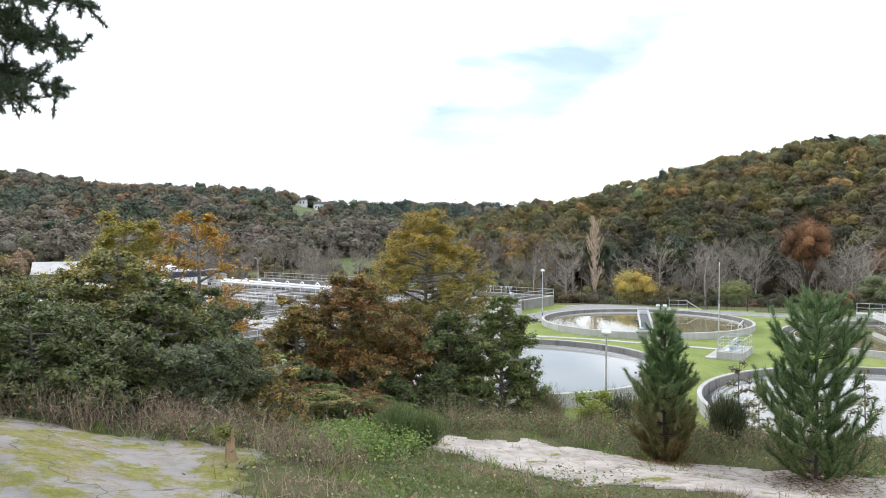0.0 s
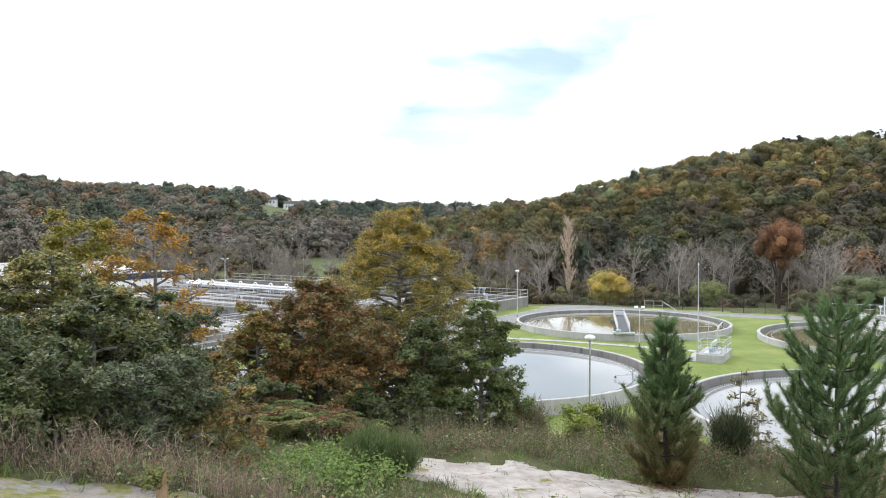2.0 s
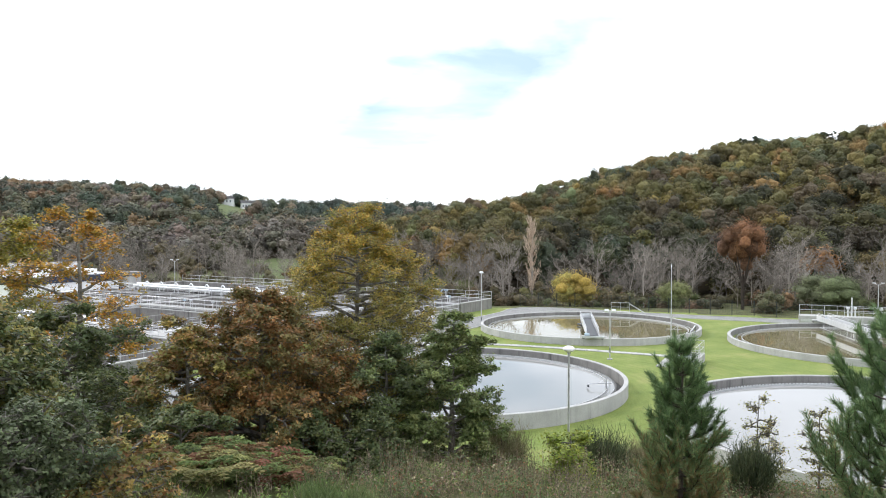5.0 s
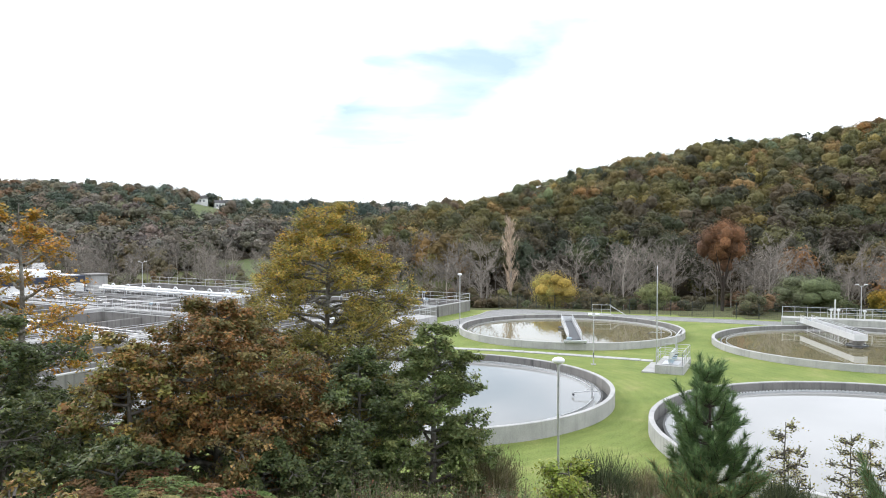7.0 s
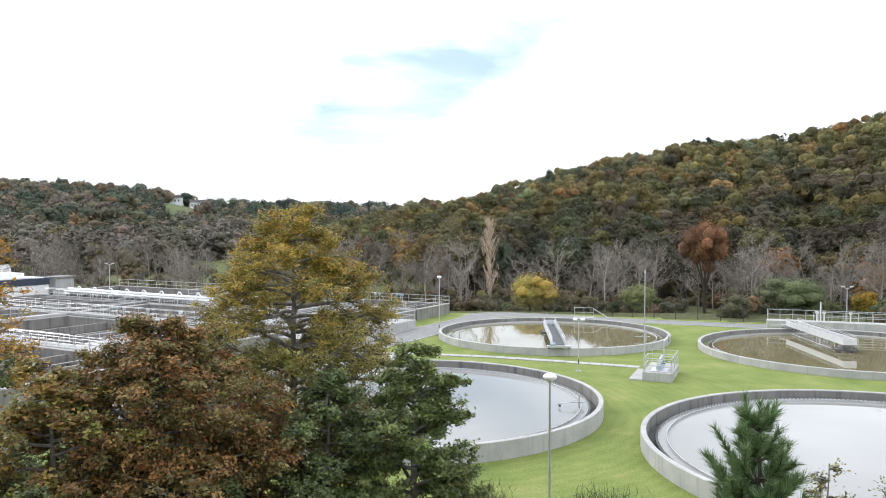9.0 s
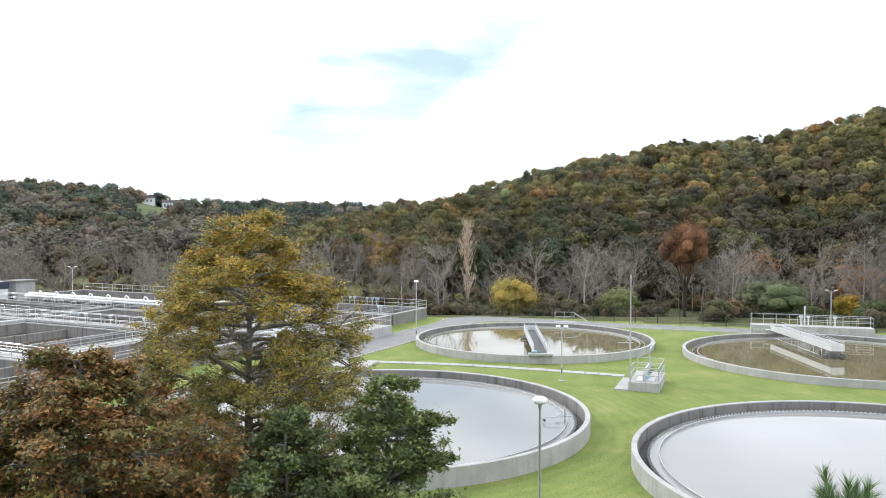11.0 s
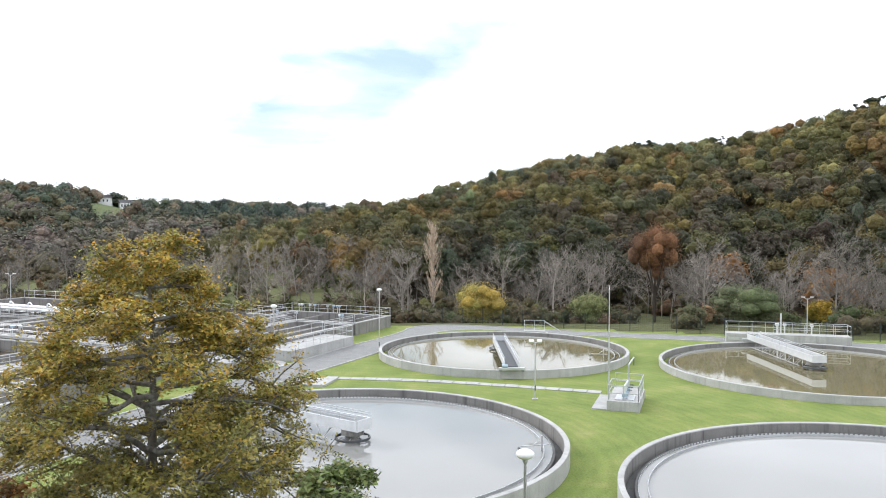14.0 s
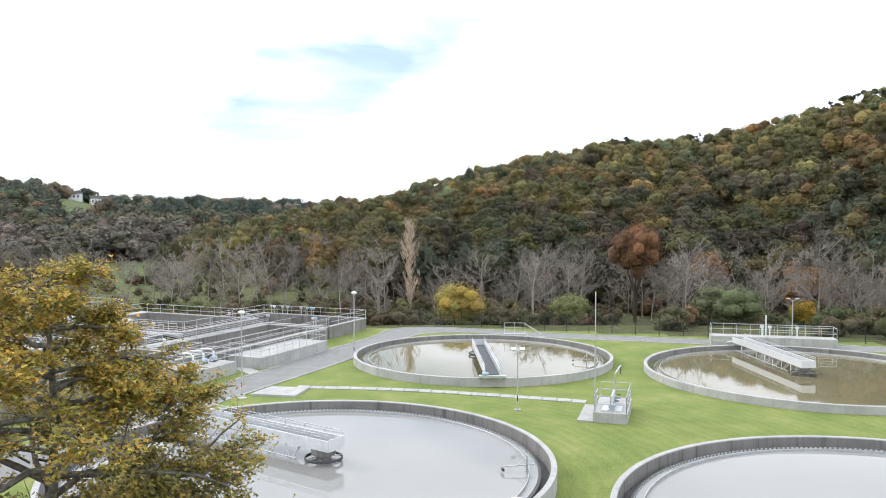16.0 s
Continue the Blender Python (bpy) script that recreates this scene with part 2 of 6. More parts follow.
# ---------- mesh helpers ----------
def raw_mesh(name, V, faces, mats, tint=None, midx=None, smooth=False):
    """A mesh from arrays. faces: list of (n,3) or (n,4) index arrays."""
    me = bpy.data.meshes.new(name)
    V = np.asarray(V, dtype=np.float32)
    me.vertices.add(len(V))
    me.vertices.foreach_set("co", V.ravel())
    loops = np.concatenate([np.asarray(f, dtype=np.int32).ravel() for f in faces])
    sizes = np.concatenate([np.full(len(f), np.asarray(f).shape[1], dtype=np.int32) for f in faces])
    starts = np.concatenate([[0], np.cumsum(sizes)[:-1]]).astype(np.int32)
    me.loops.add(len(loops))
    me.loops.foreach_set("vertex_index", loops)
    me.polygons.add(len(sizes))
    me.polygons.foreach_set("loop_start", starts)
    me.polygons.foreach_set("loop_total", sizes)
    if midx is not None:
        me.polygons.foreach_set("material_index", np.asarray(midx, dtype=np.int32))
    me.polygons.foreach_set("use_smooth", np.full(len(sizes), smooth))
    for m in (mats if isinstance(mats, (list, tuple)) else [mats]):
        me.materials.append(m)
    if tint is not None:
        a = me.attributes.new("tint", "FLOAT_COLOR", "FACE")
        t = np.ones((len(sizes), 4), dtype=np.float32)
        t[:, :3] = tint
        a.data.foreach_set("color", t.ravel())
    me.update(calc_edges=True)
    return me


def bm_mesh(name, bm, mat, smooth=False):
    me = bpy.data.meshes.new(name)
    bm.normal_update()
    bm.to_mesh(me)
    bm.free()
    me.materials.append(mat)
    if smooth:
        me.polygons.foreach_set("use_smooth", [True] * len(me.polygons))
    return me


def part(name, bm, material, parent, label="", smooth=False):
    """Link a bmesh (or a ready mesh) as one mesh object under a thing or a part."""
    me = bm if isinstance(bm, bpy.types.Mesh) else bm_mesh(name, bm, material, smooth)
    ob = new(name, me)
    ob.parent = parent
    return tagged(ob, label)


def thing(name, label, category, at=(0, 0, 0), rz=0.0, group="", kind=""):
    ob = new(name)
    ob.empty_display_size = 0.2
    ob.matrix_basis = pose(*at, 0, 0, rz)
    return tagged(ob, label, category, group, kind)


def structure(name, bm, mat, label, category, smooth=False):
    me = bm if isinstance(bm, bpy.types.Mesh) else bm_mesh(name, bm, mat, smooth)
    return tagged(new(name, me), label, category, kind="structure")


def add_box(bm, x0, x1, y0, y1, z0, z1, m=None, bevel=0.0):
    r = bmesh.ops.create_cube(bm, size=1.0)
    mm = Matrix.Translation(((x0 + x1) / 2, (y0 + y1) / 2, (z0 + z1) / 2)) @ Matrix.Diagonal((x1 - x0, y1 - y0, z1 - z0, 1))
    bmesh.ops.transform(bm, matrix=(m @ mm if m else mm), verts=r["verts"])
    if bevel:
        ed = list({e for v in r["verts"] for e in v.link_edges})
        bmesh.ops.bevel(bm, geom=ed, offset=bevel, segments=2, affect="EDGES", profile=0.6)
    return bm


def box(x0, x1, y0, y1, z0, z1, m=None, bevel=0.0):
    return add_box(bmesh.new(), x0, x1, y0, y1, z0, z1, m, bevel)


def add_rod(bm, a, b, r, seg=8, r2=None):
    a, b = Vector(a), Vector(b)
    d = b - a
    res = bmesh.ops.create_cone(bm, cap_ends=True, segments=seg, radius1=r, radius2=r if r2 is None else r2, depth=d.length)
    bmesh.ops.transform(bm, matrix=Matrix.Translation((a + b) / 2) @ d.to_track_quat("Z", "Y").to_matrix().to_4x4(), verts=res["verts"])
    return bm


def rod(a, b, r, seg=8, r2=None):
    return add_rod(bmesh.new(), a, b, r, seg, r2)


def tube_arrays(pts, radii, seg=6):
    """A bent tube: vertices and quads."""
    pts = np.asarray(pts, float)
    n = len(pts)
    tan = np.gradient(pts, axis=0)
    tan /= np.linalg.norm(tan, axis=1)[:, None] + 1e-9
    ref = np.where(np.abs(tan[:, 2:3]) > 0.9, np.array([[1.0, 0, 0]]), np.array([[0, 0, 1.0]]))
    a = np.cross(tan, ref)
    a /= np.linalg.norm(a, axis=1)[:, None] + 1e-9
    b = np.cross(tan, a)
    th = np.linspace(0, 2 * np.pi, seg, endpoint=False)
    V = pts[:, None] + np.asarray(radii)[:, None, None] * (np.cos(th)[None, :, None] * a[:, None] + np.sin(th)[None, :, None] * b[:, None])
    i = np.arange(n - 1)[:, None] * seg
    j = np.arange(seg)[None, :]
    k = (j + 1) % seg
    F = np.stack([i + j, i + k, i + seg + k, i + seg + j], -1).reshape(-1, 4)
    return V.reshape(-1, 3), F


class Soup:
    """Collects arrays of faces into one mesh."""

    def __init__(self):
        self.V, self.F, self.T, self.n = [], [], [], 0

    def add(self, V, F, tint=(1, 1, 1)):
        F = np.asarray(F)
        self.V.append(np.asarray(V, np.float32))
        self.F.append(F + self.n)
        t = np.asarray(tint, np.float32)
        self.T.append(np.broadcast_to(t, (len(F), 3)) if t.ndim == 1 else t)
        self.n += len(V)

    def mesh(self, name, mats, smooth=False):
        return raw_mesh(name, np.concatenate(self.V), self.F, mats, np.concatenate(self.T), smooth=smooth)


def unit(v):
    return v / (np.linalg.norm(v, axis=-1, keepdims=True) + 1e-9)


def leaf_quads(soup, C, size, tint, rng, up=0.5, aspect=0.6, outward=None):
    """Small folded leaf blades, centred at C."""
    n = len(C)
    if n == 0:
        return
    nr = rng.normal(size=(n, 3))
    nr[:, 2] = np.abs(nr[:, 2]) + up
    if outward is not None:
        nr += outward
    nr = unit(nr)
    a = unit(np.cross(nr, rng.normal(size=(n, 3))))
    b = np.cross(nr, a)
    s = (size * rng.uniform(0.65, 1.35, n))[:, None]
    V = np.stack([C + a * s, C + b * s * aspect + nr * s * 0.18, C - a * s, C - b * s * aspect + nr * s * 0.18], 1)
    F = np.arange(4 * n).reshape(n, 4)
    soup.add(V.reshape(-1, 3), F, tint)


def leaf_tris(soup, C, size, tint, rng, outward, wide=0.75):
    """Small three-cornered leaves, cheap enough for dense crowns."""
    n = len(C)
    nr = rng.normal(size=(n, 3))
    nr[:, 2] = np.abs(nr[:, 2]) + 0.5
    nr = unit(nr + outward)
    a = unit(np.cross(nr, rng.normal(size=(n, 3))))
    b = np.cross(nr, a)
    s = (size * rng.uniform(0.65, 1.35, n))[:, None]
    V = np.stack([C + a * s, C - a * s * 0.6 + b * s * wide, C - a * s * 0.6 - b * s * wide], 1)
    soup.add(V.reshape(-1, 3), np.arange(3 * n).reshape(n, 3), tint)


def blades(soup, A, B, width, tint, rng):
    """Thin tapering blades from A to B."""
    n = len(A)
    d = B - A
    side = unit(np.cross(d, rng.normal(size=(n, 3)))) * (np.asarray(width).reshape(-1, 1) if np.ndim(width) else width)
    V = np.stack([A - side, A + side, B], 1)
    soup.add(V.reshape(-1, 3), np.arange(3 * n).reshape(n, 3), tint)


def pick(rng, palette, n):
    """n colours from a palette of (weight, colour), with jitter."""
    w = np.array([p[0] for p in palette], float)
    c = np.array([p[1] for p in palette], float) * 1.65
    i = rng.choice(len(w), n, p=w / w.sum())
    return c[i] * rng.uniform(0.75, 1.25, (n, 1)) * rng.uniform(0.93, 1.07, (n, 3))


def smooth01(t):
    t = np.clip(t, 0, 1)
    return t * t * (3 - 2 * t)


# ---------- lie of the land ----------
PLAT_Q = (-60, -30, -12, -9.9, -8.4, -4.5, -1.0, 1.3, 3.0, 5.0, 9.0)
PLAT_Z = (7.6, 7.6, 7.5, 7.25, 7.05, 6.0, 5.35, 5.15, 4.88, 4.72, 4.6)
BANK_Y = (-20, 1.2, 2.4, 5.0, 8.0, 10.5, 12.6, 13.8, 15, 5000)
BANK_Z = (40.0, 5.3, 4.75, 4.1, 3.2, 1.9, 0.6, 0.12, 0.0, 0.0)
EL_B = (-180, -60, -45, -38.6, -30, -27, -24, -17, -10, -7, -6, -1, 3.2, 9, 13, 17, 20.8, 24.6, 30, 40, 60, 180)
EL_A = (4, 4, 3.9, 3.2, 3.1, 2.7, 1.95, 2.0, 1.75, 1.65, 1.75, 3.35, 4.5, 5.7, 6.2, 6.25, 6.8, 7.6, 8.8, 9.5, 9, 4)


def land(x, y):
    x, y = np.asarray(x, float), np.asarray(y, float)
    r, b = np.hypot(x, y), np.degrees(np.arctan2(x, y))
    q = y + 0.7 * (np.clip(x, -6, 2.0) + 4)
    near = np.minimum(np.interp(q, PLAT_Q, PLAT_Z), np.interp(y, BANK_Y, BANK_Z))
    near = near + 0.10 * np.sin(x * 0.9 + 1.1 * y) * (near > 0.2) * smooth01((near - 0.2) / 2)
    near = near - 2.6 * smooth01((y - 90) / 14)
    left = smooth01((-6 - b) / 8)
    r0 = 128 + 90 * left
    r1 = 345 + 300 * left
    hc = 12 + r1 * np.tan(np.radians(np.interp(b, EL_B, EL_A))) - 11
    far = (hc + 2.6) * smooth01((r - r0) / (r1 - r0) * 0.92 + 0.0) * (y > -50)
    far = far - np.maximum(0, r - r1 - 40) * 0.05
    far = np.where(r > r0, far, 0)
    # rise under the hilltop field, and the low spur that runs out from the near hill
    far = far + 2.6 * np.exp(-((b + 25.2) / 2.6) ** 2) * smooth01((r - 400) / 210) * (1 - smooth01((r - 665) / 60)) * (y > 0)
    spur = np.interp(b, (-20, -17, -12, -7, -4), (0, 1.5, 7.5, 13.5, 13.5)) * smooth01((r - 140) / 150) * (1 - smooth01((r - 330) / 90)) * (y > 0) * (b < -4)
    return near + np.maximum(far, spur)


def land1(x, y):
    return float(land(x, y))


def build_ground():
    xs = np.concatenate([-np.geomspace(2600, 70, 40), np.arange(-68, -14, 2.0), np.arange(-14, 30, 0.6), np.arange(30, 70, 2.0), np.geomspace(70, 2600, 40)])
    ys = np.concatenate([-np.geomspace(2600, 45, 16), np.arange(-43, -22, 2.5), np.arange(-22, 18, 0.5), np.arange(18, 110, 2.0), np.geomspace(110, 2600, 90)])
    X, Y = np.meshgrid(xs, ys)
    Z = land(X, Y)
    V = np.stack([X, Y, Z], -1).reshape(-1, 3)
    nx, ny = len(xs), len(ys)
    i = np.arange(ny - 1)[:, None] * nx + np.arange(nx - 1)[None, :]
    F = np.stack([i, i + 1, i + nx + 1, i + nx], -1).reshape(-1, 4)
    c = V[F].mean(1)
    r, b = np.hypot(c[:, 0], c[:, 1]), np.degrees(np.arctan2(c[:, 0], c[:, 1]))
    mi = np.full(len(F), 1)
    mi[(c[:, 1] > 12.8) & (c[:, 1] < 89)] = 0
    mi[c[:, 1] >= 90 - 0.29 * np.maximum(c[:, 0], 0)] = 1
    mi[(r > 150) & (b < -8)] = 3
    mi[(r > 132) & (b > -7)] = 2
    mi[(r > 235) & (b <= -7)] = 2
    mi[(b > -27.2) & (b < -23.4) & (r > 430) & (r < 660)] = 4
    mi[(b > -25.5) & (b < -17.0) & (r > 195) & (r < 285)] = 4
    me = raw_mesh("ground", V, [F], [M_LAWN, M_BANK, M_WOODFLOOR, M_MEADOW, M_PASTURE], midx=mi, smooth=True)
    structure("ground", me, None, "mown lawn, rough bank and wooded valley floor", "ground")


build_ground()


# ---------- roads and paths ----------
def ribbon(name, left, right, z0, z1, mat, label, category, kind="structure"):
    """A slab between two edge lines with the same number of points."""
    n = len(left)
    V = []
    for z in (z1, z0):
        for a, b in zip(left, right):
            V += [(*a, z), (*b, z)]
    F = []
    o = 2 * n
    for i in range(n - 1):
        k = 2 * i
        F += [(k, k + 1, k + 3, k + 2), (k + 1, o + k + 1, o + k + 3, k + 3), (o + k, k, k + 2, o + k + 2)]
    F += [(0, o, o + 1, 1), (2 * n - 2, 2 * n - 1, o + 2 * n - 1, o + 2 * n - 2)]
    me = raw_mesh(name, V, [np.array(F)], mat)
    return tagged(new(name, me), label, category, kind=kind)


def bezier(pts, n=8):
    """A smooth line through the points."""
    p = [Vector((*q, 0)) for q in pts]
    p = [2 * p[0] - p[1]] + p + [2 * p[-1] - p[-2]]
    out = []
    for i in range(1, len(p) - 2):
        for k in range(n):
            t = k / n
            a, b, c, d = p[i - 1:i + 3]
            v = 0.5 * (2 * b + (c - a) * t + (2 * a - 5 * b + 4 * c - d) * t * t + (3 * b - a - 3 * c + d) * t ** 3)
            out.append((v.x, v.y))
    out.append((p[-2].x, p[-2].y))
    return out


def offset(line, d):
    out = []
    for i, q in enumerate(line):
        a, b = line[max(i - 1, 0)], line[min(i + 1, len(line) - 1)]
        t = Vector((b[0] - a[0], b[1] - a[1])).normalized()
        out.append((q[0] + t.y * d, q[1] - t.x * d))
    return out


ROAD_L = bezier([(-40, 0), (-30, 22), (-19.6, 48.0), (-15.0, 60.9), (-11.4, 71.2), (-8.7, 77.5), (-7.0, 82.2), (-6.3, 85.6), (-4.4, 88.0), (0, 88.3), (6, 86.2), (13.2, 83.3), (26.9, 79.4), (42.5, 74.6), (70, 66)])
ROAD_R = bezier([(-34, -1), (-25, 20), (-15.6, 49.2), (-13.6, 54.6), (-10.2, 62.8), (-7.6, 69.5), (-5.2, 77.0), (-3.8, 80.6), (-2.2, 83.4), (1.5, 84.6), (6, 83.4), (12.8, 80.3), (26.0, 76.4), (42.5, 71.4), (68, 63)])
ribbon("road", ROAD_L, ROAD_R, -0.2, 0.03, M_ROAD, "grey asphalt service road between lawn and basins", "road")
ribbon("kerb", offset(ROAD_L, -0.13), ROAD_L, -0.1, 0.1, M_CONC, "pale concrete kerb along the outer road edge", "kerb")
ribbon("kerb", ROAD_R, offset(ROAD_R, 0.13), -0.1, 0.08, M_CONC, "pale concrete kerb along the lawn edge", "kerb")

# stepping slabs across the lawn
path_line = bezier([(-10.2, 56.0), (-3.4, 55.2), (2.65, 53.7), (9.3, 51.6)], 10)
walkway = thing("pavement_slabs", "row of pale concrete slabs across the lawn", "path", (0, 0, 0), kind="structure")
slab_me = bm_mesh("slab", box(-0.47, 0.47, -0.42, 0.42, 0, 0.055, bevel=0.012), M_CONC)
acc, last = 0.0, None
for a, b in zip(path_line, path_line[1:]):
    d = math.hypot(b[0] - a[0], b[1] - a[1])
    while acc < d:
        q = (a[0] + (b[0] - a[0]) * acc / d, a[1] + (b[1] - a[1]) * acc / d)
        ob = part("slab", slab_me, None, walkway)
        ob.matrix_basis = pose(q[0], q[1], random.uniform(-0.008, 0.008), 0, 0, math.degrees(math.atan2(b[1] - a[1], b[0] - a[0])) + random.uniform(-1.5, 1.5))
        acc += 1.0
    acc -= d
ribbon("concrete_pad", [(-13.4, 53.2), (-12.5, 55.7)], [(-10.2, 52.6), (-9.7, 55.3)], -0.05, 0.16, M_CONC, "pale concrete pad beside the road", "pad")
ribbon("concrete_pad", [(-17.6, 63.6), (-16.6, 64.2)], [(-15.35, 60.7), (-14.5, 61.5)], -0.05, 0.05, M_CONC, "short concrete crossing from road to basins", "pad")
for dx in (0.0, 0.9):
    part_lid = new("manhole_cover", bm_mesh("manhole_cover", rod((-14.7 + dx, 52.3 + dx * 0.2, -0.02), (-14.7 + dx, 52.3 + dx * 0.2, 0.05), 0.33, 20), M_CONC))
    tagged(part_lid, "round concrete manhole cover set in grass", "manhole")


# ---------- settling tanks ----------
def ring_mesh(name, r0, r1, z0, z1, mat, seg=144, a0=0.0, a1=2 * math.pi, bevel=0.02):
    """A ring wall with eased top edges."""
    prof = [(r1, z0), (r1, z1 - bevel), (r1 - bevel, z1), (r0 + bevel, z1), (r0, z1 - bevel), (r0, z0)]
    full = abs(a1 - a0 - 2 * math.pi) < 1e-6
    n = seg if full else seg + 1
    th = a0 + (a1 - a0) * np.arange(n) / seg
    V = np.array([[(r * math.cos(t), r * math.sin(t), z) for r, z in prof] for t in th]).reshape(-1, 3)
    k = len(prof)
    F = []
    for i in range(seg):
        j = (i + 1) % n
        for q in range(k - 1):
            F.append((i * k + q, j * k + q, j * k + q + 1, i * k + q + 1))
    return raw_mesh(name, V, [np.array(F)], mat)


def disc_mesh(name, r, z, mat, seg=144):
    th = np.linspace(0, 2 * np.pi, seg, endpoint=False)
    V = np.concatenate([[[0, 0, z]], np.stack([r * np.cos(th), r * np.sin(th), 0 * th + z], 1)])
    i = np.arange(seg)
    F = np.stack([0 * i, 1 + i, 1 + (i + 1) % seg], 1)
    return raw_mesh(name, V, [F], mat)


def notch_mesh(r, z, mat, seg=300):
    """Toothed overflow weir plate."""
    V, F = [], []
    for i in range(seg):
        t0, t1 = 2 * math.pi * i / seg, 2 * math.pi * (i + 0.55) / seg
        b = len(V)
        for rr in (r, r + 0.02):
            for t in (t0, t1):
                for zz in (z - 0.1, z):
                    V.append((rr * math.cos(t), rr * math.sin(t), zz))
        F += [(b, b + 2, b + 3, b + 1), (b + 4, b + 5, b + 7, b + 6), (b + 1, b + 3, b + 7, b + 5), (b, b + 1, b + 5, b + 4), (b + 2, b + 6, b + 7, b + 3)]
    return raw_mesh("weir_plate", V, [np.array(F)], mat)


def tank(cx, cy, R, rim, water, mat_w, wlabel, label):
    t = thing("settling_tank", label, "tank", (cx, cy, 0), group="round settling tanks")
    part("tank_wall", ring_mesh("tank_wall", R - 0.28, R, -0.6, rim, M_CONC), None, t, "pale concrete ring wall")
    part("inner_lining", ring_mesh("inner_lining", R - 0.285, R - 0.281, -0.5, rim - 0.06, M_CONC_OLD, bevel=0.0), None, t, "dark-stained inner face")
    part("channel_floor", disc_mesh("channel_floor", R - 0.2, water - 0.3, M_CONC_DARK), None, t, "dark channel floor")
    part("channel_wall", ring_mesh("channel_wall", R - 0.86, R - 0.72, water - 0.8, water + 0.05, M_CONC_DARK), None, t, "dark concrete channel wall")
    tagged(part("weir_plate", notch_mesh(R - 0.88, water + 0.07, M_STEEL), None, t, "toothed steel weir plate"), kind="stuff")
    part("scum_baffle", ring_mesh("scum_baffle", R - 1.3, R - 1.27, water - 0.15, water + 0.12, M_STEEL, bevel=0.005), None, t, "thin steel baffle ring")
    w = new("water", disc_mesh("water", R - 0.8, water, mat_w))
    w.location = (cx, cy, 0)
    tagged(w, wlabel, "water", kind="structure")
    return t


tank(-6.4, 36.45, 11.78, 0.89, 0.42, M_WATER_A, "still pale grey water mirroring the sky", "round concrete settling tank with pale grey water")
tank(3.51, 67.5, 11.32, 0.66, 0.24, M_WATER_B, "still olive water mirroring hill and sky", "round concrete settling tank with olive water")
tank(19.0, 27.9, 12.55, 0.82, 0.36, M_WATER_A, "still pale grey water mirroring the sky", "round concrete settling tank with pale grey water")
tank(28.7, 60.25, 12.4, 0.57, 0.16, M_WATER_B, "still olive water mirroring hill and sky", "round concrete settling tank with olive water")


def railing(parent, pts, h=1.05, gap=1.5, name="railing", rails=(0.5, 1.0), r=0.024):
    """Posts and rails along a line of points, each a part of its own."""
    post_me = bm_mesh("post", rod((0, 0, 0), (0, 0, h), r, 6), M_STEEL)
    for a, b in zip(pts, pts[1:]):
        a, b = Vector(a), Vector(b)
        n = max(1, round((b - a).length / gap))
        for i in range(n + 1):
            if i == 0 and a != Vector(pts[0]):
                continue
            p = part("post", post_me, None, parent)
            p.location = a.lerp(b, i / n)
        for f in rails:
            part("rail", rod(a + Vector((0, 0, h * f)), b + Vector((0, 0, h * f)), r, 6), M_STEEL, parent)


